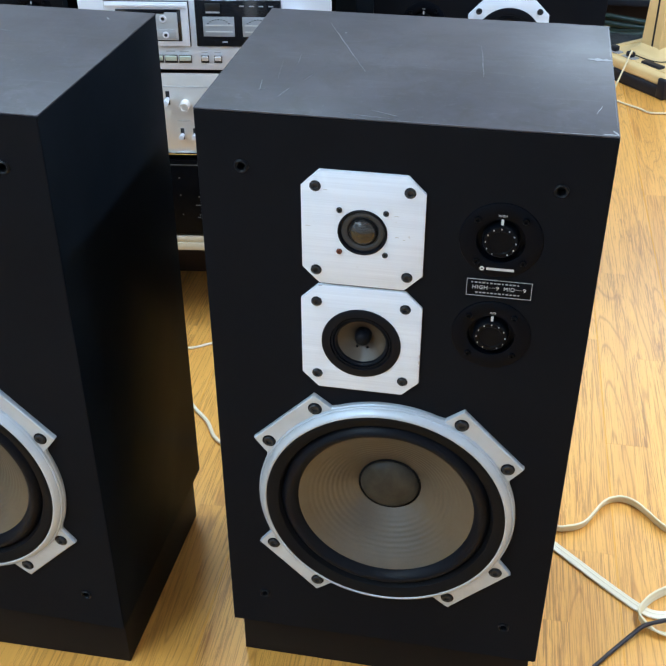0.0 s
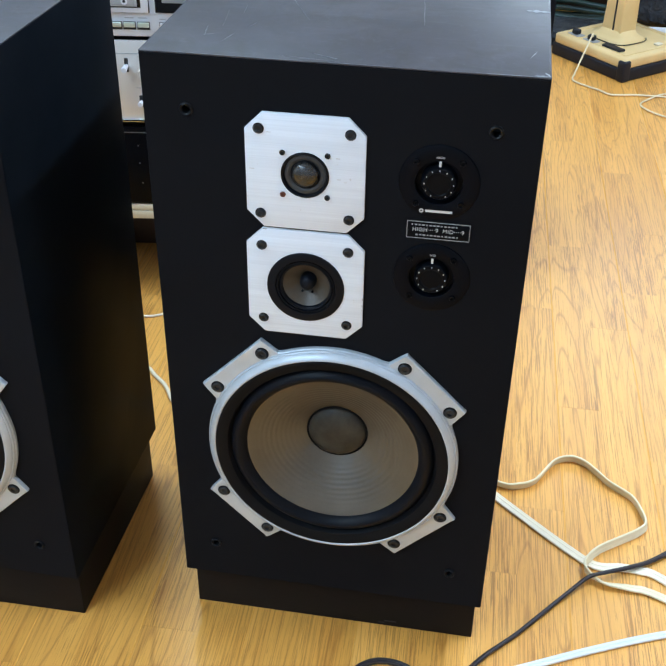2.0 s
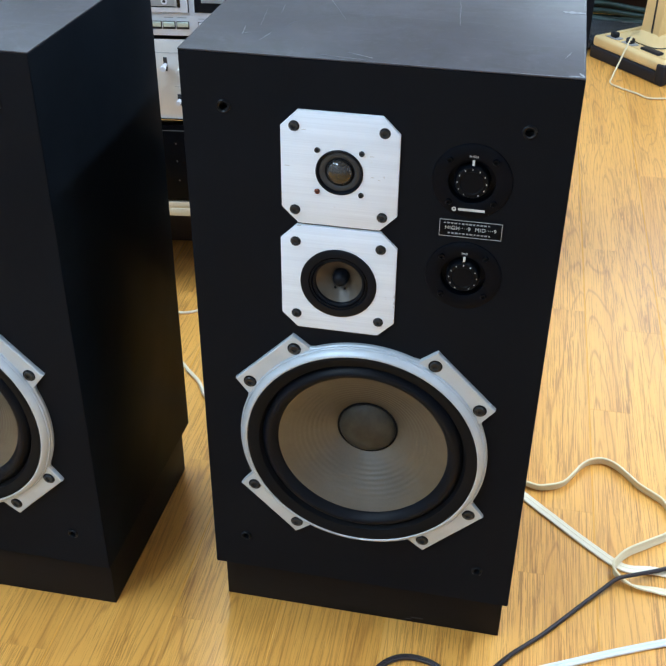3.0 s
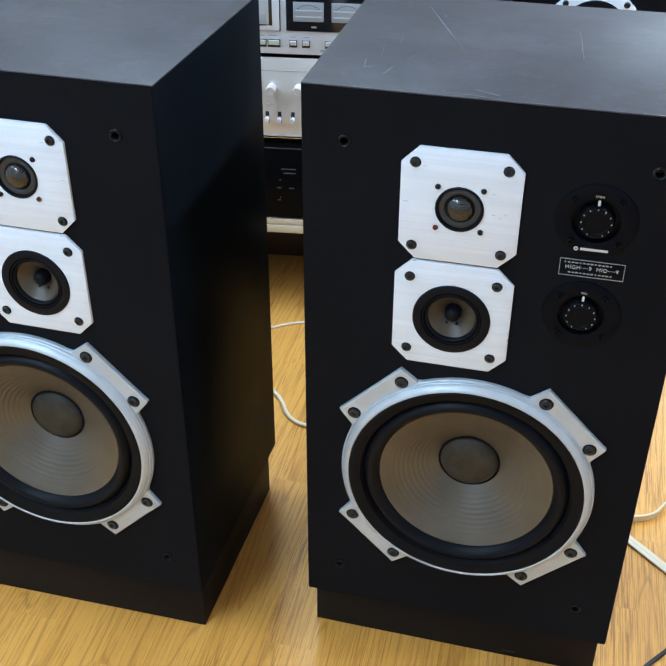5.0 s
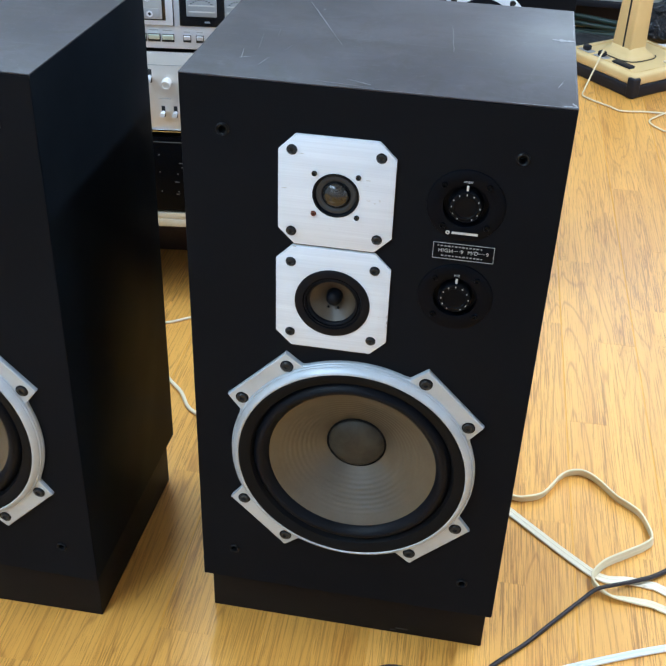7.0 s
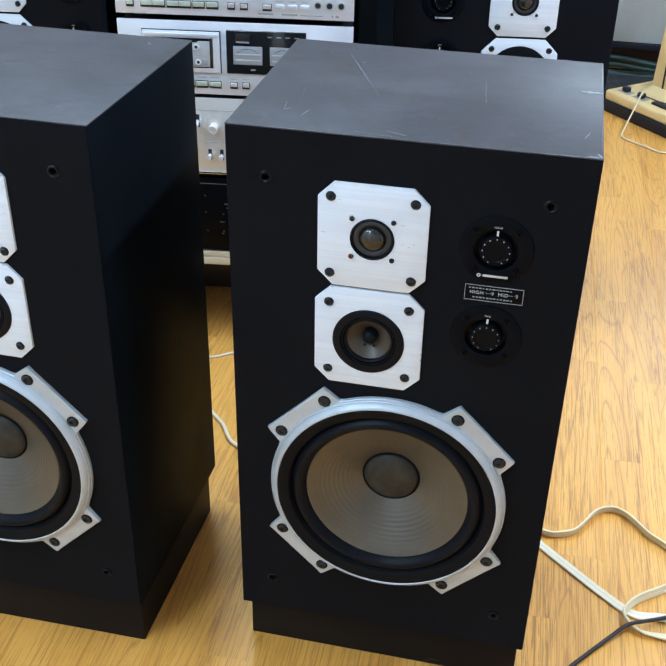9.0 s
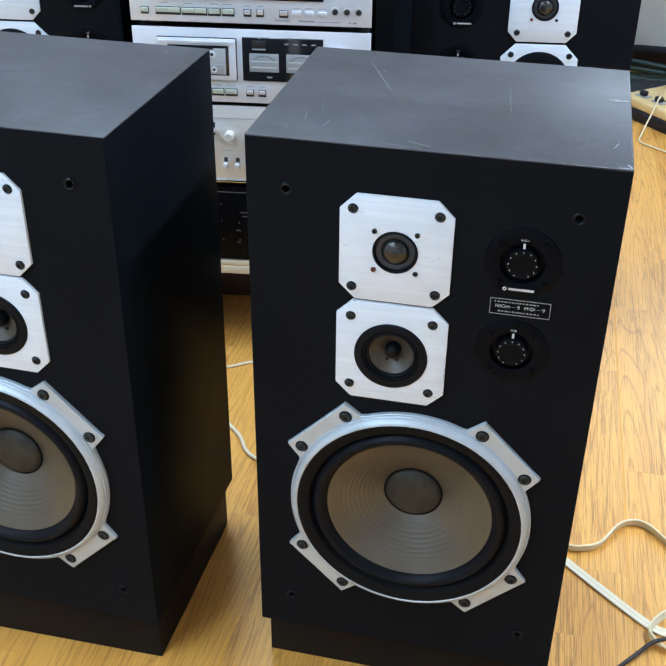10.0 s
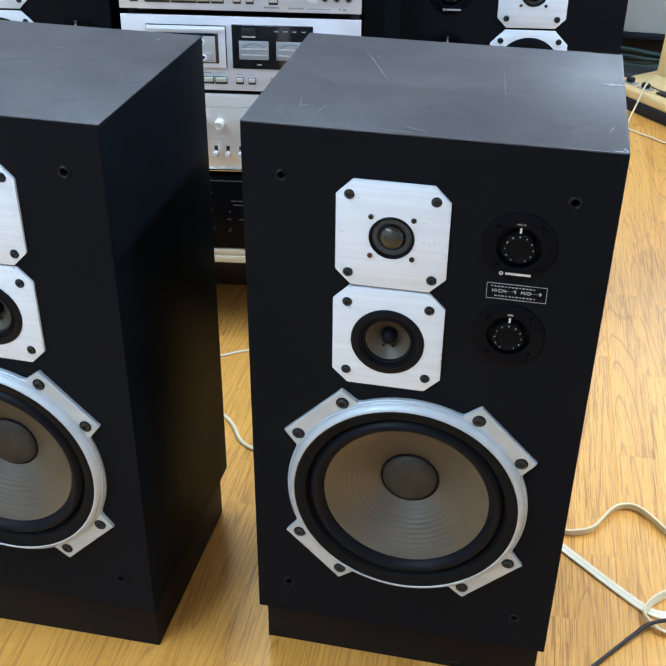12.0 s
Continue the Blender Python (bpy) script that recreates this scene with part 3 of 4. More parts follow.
def midrange(parent, x0, x1, z0, z1, cx, cz, r=0.0425, chamfer=0.018):
    k = r / 0.0425
    drv = part("midrange", pierced(bmesh.new(), octagon(x0, x1, z0, z1, chamfer), [(cx, cz, 0.0422 * k)], -0.0040, -0.0002, 64, 0.0008), M_PLATE, parent, "satin aluminium eight-sided plate")
    part("ring", lathe(bmesh.new(), [(0.0428 * k, -0.003), (0.0425 * k, -0.0052), (0.0410 * k, -0.0060), (0.0335 * k, -0.0054), (0.0325 * k, -0.0030), (0.0318 * k, -0.0046), (0.0306 * k, -0.0046), (0.0300 * k, 0.0)], cx, cz, 64), M_RUBBER, drv, "black ring")
    part("surround", lathe(bmesh.new(), [(0.0304 * k, 0.0), (0.0300 * k, -0.0022), (0.0285 * k, -0.0034), (0.0266 * k, -0.0022), (0.0256 * k, 0.0004)], cx, cz, 56), M_RUBBER, drv, "black roll surround")
    cone = [(0.0260 * k, -0.0003), (0.020 * k, 0.0060), (0.0125 * k, 0.0125), (0.009 * k, 0.0150)]
    part("cone", lathe(bmesh.new(), cone, cx, cz, 56), M_MIDCONE, drv, "taupe paper cone", angle=50)
    plug = [(0.0094 * k, 0.0150), (0.0092 * k, 0.0090), (0.0080 * k, 0.0040), (0.0055 * k, 0.0012), (0.0, 0.0)]
    part("dust_cap", lathe(bmesh.new(), plug, cx, cz, 36), M_RUBBER, drv, "black rounded centre cap", angle=70)
    for dx in (-0.0062, 0.0050):
        bm = bmesh.new()
        bmesh.ops.create_icosphere(bm, subdivisions=2, radius=0.0014 * k, matrix=Matrix.Translation((cx + dx * k, 0.0098, cz - 0.0132 * k)) @ Matrix.Diagonal((1, 0.7, 1.2, 1)))
        part("glue_dab", bm, M_KNOB, drv, angle=80)
    return drv


def level_dial(parent, cx, cz, word, r=0.0405):
    dial = part("level_control", lathe(bmesh.new(), [(r * 1.02, 0.0006), (r, -0.0012), (r * 0.97, -0.0018), (0.0252, -0.0018), (0.0240, -0.0012), (0.0234, 0.0065), (0.0, 0.0065)], cx, cz, 64), M_DIAL, parent, "round black level control plate")
    knob = part("knob", lathe(bmesh.new(), [(0.0185, 0.0064), (0.0180, -0.0005), (0.0168, -0.0040), (0.0160, -0.0048), (0.0125, -0.0050), (0.0115, -0.0042), (0.0, -0.0042)], cx, cz, 48), M_KNOB, dial, "black knob with white dots")
    for k in range(11):
        a = radians(90 - 150 + 30 * k)
        x, z = cx + 0.0148 * math.cos(a), cz + 0.0148 * math.sin(a)
        part("dot", box(bmesh.new(), x - 0.0005, x + 0.0005, -0.0053, -0.0048, z - 0.0007, z + 0.0007), M_PRINT, knob, smooth=False)
    part("pointer", box(bmesh.new(), cx - 0.0012, cx + 0.0012, -0.0022, -0.0017, cz + 0.0178, cz + 0.0238), M_PRINT, dial, "white mark", smooth=False)
    lettering("lettering", word, 0.0034, cx, -0.002, cz + 0.0275, M_PRINT, dial)
    for k in range(4):
        a = radians(47 + 90 * k)
        screw(dial, cx + 0.0325 * math.cos(a), cz + 0.0325 * math.sin(a), -0.0018, 0.0034, M_KNOB)
    return dial


def brand_mark(parent, cx, cz, width=0.0315):
    """A plain emblem and bar."""
    part("emblem", lathe(bmesh.new(), [(0.0010, -0.0019), (0.0010, -0.0023), (0.0023, -0.0023), (0.0023, -0.0019)], cx - width / 2, cz, 16), M_PRINT, parent, smooth=False)
    part("emblem", box(bmesh.new(), cx - width / 2 + 0.0042, cx + width / 2, -0.0022, -0.0018, cz - 0.0013, cz + 0.0013), M_PRINT, parent, smooth=False)


def notice(parent, cx, cz):
    """The small printed instruction plate."""
    w, h = 0.0650, 0.0195
    plate = part("notice_plate", box(bmesh.new(), cx - w / 2, cx + w / 2, -0.0012, 0.0004, cz - h / 2, cz + h / 2, 0.0003), M_DIAL, parent, "small black notice with white print and border")
    for a, b, c, d in ((-w / 2, w / 2, h / 2 - 0.0006, h / 2), (-w / 2, w / 2, -h / 2, -h / 2 + 0.0006), (-w / 2, -w / 2 + 0.0006, -h / 2 + 0.0006, h / 2 - 0.0006), (w / 2 - 0.0006, w / 2, -h / 2 + 0.0006, h / 2 - 0.0006)):
        part("border", box(bmesh.new(), cx + a, cx + b, -0.0016, -0.0011, cz + c, cz + d), M_GREYPRINT, plate, smooth=False)
    s = -1 if FLIP is not None else 1
    lettering("lettering", "HIGH····9  MID····9", 0.0060, cx, -0.0014, cz + 0.0002, M_PRINT, plate)
    for row, x0, n in ((0.0058, -0.027, 13), (-0.0058, -0.022, 12)):
        for k in range(n):
            x, half = cx + s * (x0 + 0.0038 * k), (0.0013, 0.0008, 0.0015, 0.0011)[(k * 7 + n) % 4]
            part("print_bar", box(bmesh.new(), x - half, x + half, -0.0015, -0.0011, cz + row - 0.0007, cz + row + 0.0007), M_GREYPRINT, plate, smooth=False)


def scratch(parent, a, b, w, z, mat):
    """A ragged sliver of bared surface from a to b."""
    a, b = Vector((*a, 0)), Vector((*b, 0))
    d = (b - a).normalized()
    side, steps = Vector((-d.y, d.x, 0)), 8
    rg = random.Random(round(a.x * 9000 + b.y * 7000))
    edges = ([], [])
    for k in range(steps + 1):
        t = k / steps
        c = a.lerp(b, t) + side * rg.uniform(-1, 1) * min(0.25 * w, 0.0004)
        h = w * 0.30 * math.sin(math.pi * min(0.97, max(0.03, t))) ** 0.6 * rg.uniform(0.35, 1.2)
        edges[0].append(c - side * h)
        edges[1].append(c + side * h)
    bm = bmesh.new()
    rows = [[bm.verts.new(v + Vector((0, 0, z + dz))) for v in line] for line, dz in ((edges[0], -0.0006), (edges[0], 0.0002), (edges[1], 0.0002), (edges[1], -0.0006))]
    for lo, hi in zip(rows, rows[1:]):
        for k in range(steps):
            bm.faces.new((lo[k], lo[k + 1], hi[k + 1], hi[k]))
    return part("scratch", bm, mat, parent, smooth=False)


def loudspeaker(m, label, mirrored, plinth, marks):
    global FLIP
    FLIP = W if mirrored else None
    sp = thing("loudspeaker", label, "loudspeaker", m, "pair of floor loudspeakers")
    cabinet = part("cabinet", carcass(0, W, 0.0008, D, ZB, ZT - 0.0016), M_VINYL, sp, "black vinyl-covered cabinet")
    # Same vinyl as the sides, its top paler to carry the sheen.
    top = part("top", box(bmesh.new(), 0.0002, W - 0.0002, 0.0006, D, ZT - 0.0016, ZT, 0.0005), M_TOP, sp, "worn and scratched top, painted paler grey for its sheen")
    openings = [(0.199, 0.3346, 0.1385), (0.1675, 0.5645, 0.0400), (0.1672, 0.6979, 0.0230), (0.3032, 0.7005, 0.0250), (0.3024, 0.5900, 0.0250)]
    openings += [(x, z, 0.0052) for x in (0.0454, W - 0.0456) for z in (0.7582, 0.1519)]
    part("baffle", pierced(bmesh.new(), rectangle(0.0012, W - 0.0012, ZB + 0.0012, ZT - 0.0022), openings, -0.0001, 0.012), M_BAFFLE, sp, "matt black front baffle", angle=30)
    px0, px1, py0, py1, skew = plinth
    foot = box(bmesh.new(), px0, px1, py0, py1, 0, ZB + 0.002, 0.0015)
    for v in foot.verts:
        v.co.y -= skew * (v.co.x - px0) / (px1 - px0)
    part("plinth", foot, M_PLINTH, sp, "recessed dark brown-black plinth")
    if not mirrored:
        for x, z, w, h in ((0.280, 0.0105, 0.0085, 0.0010), (0.268, 0.0062, 0.0040, 0.0007)):
            part("scuff", box(bmesh.new(), x - w, x + w, py0 - 0.0006, py0 + 0.001, z - h, z + h, 0.0004), M_SCUFF, sp)
    tw = tweeter(sp, 0.1053, 0.2290, 0.6354, 0.7622, 0.1672, 0.6979)
    for x in (0.1199, 0.2133):
        for z in (0.7452, 0.651):
            washer(tw, x, z, -0.0040, 0.0057)
            screw(tw, x, z, -0.0042, 0.0048)
    md = midrange(sp, 0.1032, 0.2308, 0.5022, 0.6328, 0.1675, 0.5645)
    for x in (0.1199, 0.2133):
        for z in (0.6126, 0.5204):
            washer(md, x, z, -0.0040, 0.0057)
            screw(md, x, z, -0.0042, 0.0048)
    for x, z, w, h in ((0.2302, 0.5560, 0.0005, 0.0016), (0.2302, 0.5475, 0.0005, 0.0020), (0.2302, 0.5420, 0.0004, 0.0010), (0.1240, 0.6322, 0.0020, 0.0004)):
        part("dent", box(bmesh.new(), x - w, x + w, -0.0043, -0.0030, z - h, z + h, 0.0003), M_GREYPRINT, md)
    for x, z, w in ((0.1300, 0.7420, 0.0022), (0.2010, 0.7190, 0.0022), (0.2020, 0.6960, 0.0018), (0.1120, 0.7010, 0.0026), (0.2090, 0.6935, 0.0012)):
        part("dent", box(bmesh.new(), x - w, x + w, -0.0042, -0.0030, z - 0.0003, z + 0.0003), M_WELL, tw, smooth=False)
    woofer(sp, 0.199, 0.3346)
    d1 = level_dial(sp, 0.3032, 0.7005, "HIGH")
    brand_mark(d1, 0.3030, 0.6690)
    level_dial(sp, 0.3024, 0.5900, "MID")
    notice(sp, 0.3060, 0.6463)
    for x in (0.0454, W - 0.0456):
        peg(sp, x, 0.7582)
        peg(sp, x, 0.1519, 0.0070)
    for a, b, w, faint in marks:
        scratch(top, a, b, w, ZT + 0.0001, M_FADED if faint else M_SCRATCH)
    FLIP = None
    return sp


MARKS = [
    ((0.082, 0.280), (0.128, 0.172), 0.0016, False), ((0.128, 0.172), (0.147, 0.127), 0.0010, True),
    ((0.048, 0.085), (0.052, 0.056), 0.0013, False), ((0.050, 0.058), (0.060, 0.063), 0.0012, False),
    ((0.080, 0.066), (0.074, 0.042), 0.0013, False), ((0.056, 0.146), (0.063, 0.088), 0.0008, True),
    ((0.260, 0.230), (0.269, 0.133), 0.0022, True), ((0.169, 0.024), (0.196, 0.012), 0.0022, True),
    ((0.178, 0.020), (0.196, 0.013), 0.0010, False), ((0.386, 0.074), (0.380, 0.053), 0.0016, False),
    ((0.374, 0.207), (0.3995, 0.206), 0.0170, False), ((0.054, 0.291), (0.062, 0.265), 0.0012, True),
    ((0.074, 0.135), (0.071, 0.166), 0.0012, True), ((0.105, 0.250), (0.106, 0.246), 0.0030, False),
    ((0.090, 0.090), (0.096, 0.110), 0.0010, True), ((0.140, 0.012), (0.200, 0.004), 0.0018, True),
    ((0.384, 0.004), (0.399, 0.004), 0.0050, False), ((0.394, 0.014), (0.399, 0.003), 0.0045, False),
    ((0.330, 0.0016), (0.396, 0.0016), 0.0016, False), ((0.180, 0.0014), (0.260, 0.0014), 0.0014, True), ((0.020, 0.0014), (0.120, 0.0014), 0.0012, True), ((0.3984, 0.020), (0.3984, 0.110), 0.0014, True), ((0.3982, 0.215), (0.3984, 0.322), 0.0018, False),
    ((0.290, 0.3252), (0.396, 0.3252), 0.0018, False),
]
MARKS_L = [((0.045, 0.292), (0.051, 0.300), 0.0040, False), ((0.17, 0.18), (0.21, 0.17), 0.0018, True), ((0.25, 0.10), (0.262, 0.094), 0.0014, True), ((0.14, 0.23), (0.16, 0.235), 0.0020, True)]
loudspeaker(Matrix.Identity(4), "large black three-way floor loudspeaker with scratched top, standing on laminate floor", False, (0.004, 0.394, 0.029, 0.318, 0.0), MARKS)
LEFT = Matrix.Translation((-0.1378, -0.0464, 0)) @ pose(0, 0, 0, rz=-1.0) @ Matrix.Translation((-W, 0, 0))
loudspeaker(LEFT, "large black three-way floor loudspeaker, mirrored twin, standing on laminate floor", True, (0.010, 0.387, 0.021, 0.318, 0.010), MARKS_L)


def back_speaker(m, label, mirrored):
    """The bigger pair behind, beside the rack."""
    global FLIP
    w, h, d = 0.420, 0.840, 0.34
    FLIP = w if mirrored else None
    sp = thing("loudspeaker", label, "loudspeaker", m, "pair of loudspeakers beside the rack")
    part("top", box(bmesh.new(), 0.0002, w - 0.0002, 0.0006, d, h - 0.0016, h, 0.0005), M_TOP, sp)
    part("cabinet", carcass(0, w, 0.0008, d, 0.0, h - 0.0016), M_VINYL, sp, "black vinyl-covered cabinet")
    openings = [(0.21, 0.31, 0.1385), (0.246, 0.571, 0.0595), (0.246, 0.716, 0.0230), (0.092, 0.712, 0.0250), (0.091, 0.601, 0.0250)]
    part("baffle", pierced(bmesh.new(), rectangle(0.0012, w - 0.0012, 0.0012, h - 0.0022), openings, -0.0001, 0.012), M_BAFFLE, sp, "matt black front baffle", angle=30)
    tw = tweeter(sp, 0.181, 0.309, 0.651, 0.779, 0.246, 0.716)
    for x in (0.198, 0.293):
        for z in (0.668, 0.762):
            washer(tw, x, z, -0.0040, 0.0057)
            screw(tw, x, z, -0.0042, 0.0050)
    md = midrange(sp, 0.172, 0.318, 0.500, 0.6465, 0.246, 0.571, 0.062, 0.026)
    for x in (0.191, 0.301):
        for z in (0.626, 0.516):
            washer(md, x, z, -0.0040, 0.0057)
            screw(md, x, z, -0.0042, 0.0050)
    woofer(sp, 0.21, 0.31)
    d1 = level_dial(sp, 0.092, 0.712, "HIGH")
    brand_mark(d1, 0.096, 0.681)
    level_dial(sp, 0.091, 0.601, "MID")
    FLIP = None
    return sp


TURN = 8.0
back_speaker(pose(0.028, 0.973, 0, rz=TURN), "larger black loudspeaker with silver driver plates, beside the hi-fi rack", False)
back_speaker(pose(-0.523 - 0.420 * math.cos(radians(TURN)), 0.93 - 0.42 * math.sin(radians(TURN)), 0, rz=TURN), "larger black loudspeaker, mirrored twin, beside the hi-fi rack", True)

# ---- hi-fi rack and its units; local x along the fronts ----
RW = 0.436
RACK = pose(-0.455, 0.772, 0, rz=TURN)


def at_rack(z):
    return RACK @ Matrix.Translation((0, 0, z))


rack = thing("hifi_rack", "low dark rack with cream front edge, holding hi-fi units", "rack", RACK)
part("shelf", box(bmesh.new(), -0.03, RW + 0.03, 0.012, 0.40, 0.192, 0.2205, 0.002), M_RACKDARK, rack)
part("edge_strip", box(bmesh.new(), -0.03, RW + 0.03, 0.0, 0.0118, 0.190, 0.207, 0.002), M_RACK, rack, "cream front edge")
part("edge_strip", box(bmesh.new(), -0.03, RW + 0.03, 0.001, 0.0118, 0.2075, 0.221, 0.002), M_RACK, rack, "cream front edge")
# Tall black panels added to keep the gaps round the units dark.
part("side_panel", box(bmesh.new(), -0.042, -0.031, 0.05, 0.60, 0.0, 1.05, 0.002), M_VINYL, rack, "added black side panel")
part("side_panel", box(bmesh.new(), RW + 0.040, RW + 0.0705, 0.06, 0.60, 0.0, 1.05), M_VINYL, rack, "added black side panel")
part("back_panel", box(bmesh.new(), -0.031, RW + 0.040, 0.59, 0.60, 0.0, 1.05), M_CASE, rack, "added black back panel", smooth=False)
part("plinth", box(bmesh.new(), -0.02, RW + 0.02, 0.24, 0.39, 0.0, 0.192, 0.002), M_RACKDARK, rack, "dark brown base")


def key(parent, x0, x1, z0, z1, y=-0.006, mat=None, depth=0.010):
    part("key_slot", box(bmesh.new(), x0 - 0.0012, x1 + 0.0012, -0.0012, 0.002, z0 - 0.004, z1 + 0.001), M_CASE, parent, smooth=False)
    bm = bmesh.new()
    prism(bm, [(x0, z0), (x1, z0), (x1, z1), (x0, z1)], y, 0.002, 0.0)
    for v in bm.verts:
        if v.co.y < 0 and v.co.z < (z0 + z1) / 2:
            v.co.y += depth * 0.35
    bmesh.ops.bevel(bm, geom=list(bm.edges), offset=0.0007, segments=2, affect="EDGES", profile=0.5)
    part("key", bm, mat or M_KEY, parent)


def knob_front(parent, x, z, r, length, mat, y=0.0, name="knob"):
    bm = lathe(bmesh.new(), [(r, y), (r * 0.97, y - length * 0.9), (r * 0.9, y - length), (r * 0.55, y - length), (r * 0.5, y - length * 0.97), (0, y - length * 0.97)], x, z, 36)
    return part(name, bm, mat, parent)


def cassette_deck(z, label):
    h = 0.1365
    deck = thing("cassette_deck", label, "cassette deck", at_rack(z), "stacked cassette decks")
    part("case", box(bmesh.new(), 0.006, RW - 0.006, 0.004, 0.30, 0.003, h - 0.003, 0.002), M_CASE, deck)
    face = part("faceplate", box(bmesh.new(), 0, RW, 0, 0.006, 0, h, 0.0012), M_FACE, deck, "brushed silver faceplate")
    for x in (0.04, 0.39):
        part("foot", box(bmesh.new(), x - 0.012, x + 0.012, 0.02, 0.05, -0.009, 0.0035, 0.002), M_CASE, deck)
    # cassette door
    part("door_gap", box(bmesh.new(), 0.0454, 0.1916, -0.0016, 0.001, 0.0424, 0.1206), M_CASE, deck, "dark gap round the cassette door", smooth=False)
    door = part("cassette_door", prism(bmesh.new(), [(0.047, 0.044), (0.190, 0.044), (0.190, 0.119), (0.047, 0.119)], -0.007, 0.001, 0.001), M_FACE, deck, "silver cassette door with window")
    part("door_rail", box(bmesh.new(), 0.049, 0.188, -0.0095, -0.0068, 0.111, 0.1165, 0.0008), M_FACE, door)
    part("door_shadow", box(bmesh.new(), 0.066, 0.150, -0.0090, -0.0076, 0.1005, 0.1080, 0.0003), M_WINDOW, door, "dark opening above the cassette")
    part("window", box(bmesh.new(), 0.066, 0.178, -0.0078, -0.0068, 0.053, 0.108, 0.0004), M_WINDOW, door, "dark cassette window")
    part("cassette", box(bmesh.new(), 0.080, 0.172, -0.0085, -0.0076, 0.055, 0.103, 0.0004), M_WELL, door, "grey cassette bay")
    for x, z, r in ((0.147, 0.092, 0.0065), (0.104, 0.092, 0.0065), (0.150, 0.064, 0.006)):
        part("hub", lathe(bmesh.new(), [(0, -0.0092), (r * 0.45, -0.0092), (r * 0.5, -0.0100), (r * 0.9, -0.0100), (r, -0.0090), (r, -0.0083)], x, z, 20), M_FACE, door)
        part("hub_centre", lathe(bmesh.new(), [(0, -0.0096), (r * 0.46, -0.0096), (r * 0.46, -0.0090)], x, z, 14), M_CASE, door)
    part("head_cover", box(bmesh.new(), 0.120, 0.168, -0.0092, -0.0083, 0.057, 0.074, 0.0004), M_GREYPRINT, door)
    part("label_strip", box(bmesh.new(), 0.108, 0.136, -0.0092, -0.0083, 0.0975, 0.1015), M_CASE, door, smooth=False)
    # meters
    panel = part("meter_panel", prism(bmesh.new(), [(0.202, 0.043), (0.350, 0.043), (0.350, 0.1235), (0.202, 0.1235)], -0.003, 0.001, 0.0008), M_WINDOW, deck, "black meter panel")
    for x in (0.215, 0.283):
        meter = part("meter", box(bmesh.new(), x, x + 0.054, -0.0042, -0.0028, 0.061, 0.095, 0.0004), M_METER, panel, "pale level meter")
        part("scale", box(bmesh.new(), x + 0.004, x + 0.051, -0.0047, -0.0041, 0.0795, 0.0815), M_PRINT, meter, smooth=False)
        part("scale", box(bmesh.new(), x + 0.004, x + 0.051, -0.0047, -0.0041, 0.0685, 0.0705), M_PRINT, meter, smooth=False)
        arc = bmesh.new()
        for k in range(9):
            a = radians(50 + 10 * k)
            cx2, cz2 = x + 0.027 + 0.028 * math.cos(a), 0.0625 + 0.028 * math.sin(a)
            box(arc, cx2 - 0.0016, cx2 + 0.0016, -0.0047, -0.0041, cz2 - 0.0006, cz2 + 0.0006)
        part("scale", arc, M_CASE, meter, smooth=False)
    part("emblem", box(bmesh.new(), 0.247, 0.256, -0.0036, -0.0028, 0.050, 0.0525), M_METER, panel, smooth=False)
    part("counter", box(bmesh.new(), 0.220, 0.246, -0.0042, -0.0028, 0.104, 0.118, 0.0004), M_CASE, panel, "tape counter")
    part("counter_sill", box(bmesh.new(), 0.221, 0.245, -0.0050, -0.0040, 0.1015, 0.104), M_GREYPRINT, panel, smooth=False)
    for x in (0.283, 0.300, 0.316, 0.333):
        part("indicator", box(bmesh.new(), x - 0.004, x + 0.004, -0.0036, -0.0028, 0.1125, 0.1142), M_METER, panel, smooth=False)
    # keys and small controls
    for x0, x1 in ((0.0485, 0.0695), (0.0705, 0.0915), (0.0965, 0.1175), (0.1185, 0.1395), (0.1440, 0.1640), (0.1690, 0.1890)):
        key(face, x0, x1, 0.0165, 0.0255)
    key(face, 0.0215, 0.0335, 0.0165, 0.0245)
    for x0, x1 in ((0.2080, 0.2195), (0.2310, 0.2425), (0.2720, 0.2860)):
        key(face, x0, x1, 0.0170, 0.0250, mat=M_FACE)
    for x in (0.302, 0.325, 0.348):
        part("button", box(bmesh.new(), x - 0.008, x + 0.008, -0.003, 0.001, 0.0175, 0.0255, 0.001), M_FACE, face)
        part("printing", box(bmesh.new(), x - 0.007, x + 0.007, -0.0006, 0.001, 0.0300, 0.0310), M_GREYPRINT, face, smooth=False)
    for x in (0.371, 0.392, 0.413):
        part("jack", lathe(bmesh.new(), [(0.0072, 0.001), (0.0070, -0.0030), (0.0046, -0.0030), (0.0040, 0.0), (0.0, 0.0)], x, 0.0265, 28), M_WELL, face, "silver ringed socket")
        part("socket_hole", lathe(bmesh.new(), [(0.0050, 0.0), (0.0050, -0.0034), (0.0, -0.0034)], x, 0.0265, 24), M_CASE, face)
    for x0, x1, z0 in ((0.262, 0.290, 0.0065), (0.305, 0.334, 0.0065), (0.338, 0.380, 0.0068), (0.396, 0.399, 0.0060), (0.403, 0.409, 0.0055), (0.055, 0.070, 0.0325), (0.100, 0.116, 0.0325), (0.146, 0.162, 0.0325), (0.170, 0.186, 0.0325), (0.018, 0.036, 0.098), (0.208, 0.219, 0.0310), (0.231, 0.242, 0.0310)):
        part("printing", box(bmesh.new(), x0, x1, -0.0006, 0.001, z0, z0 + (0.0012 if z0 > 0.0066 else 0.0032)), M_GREYPRINT, face, smooth=False)
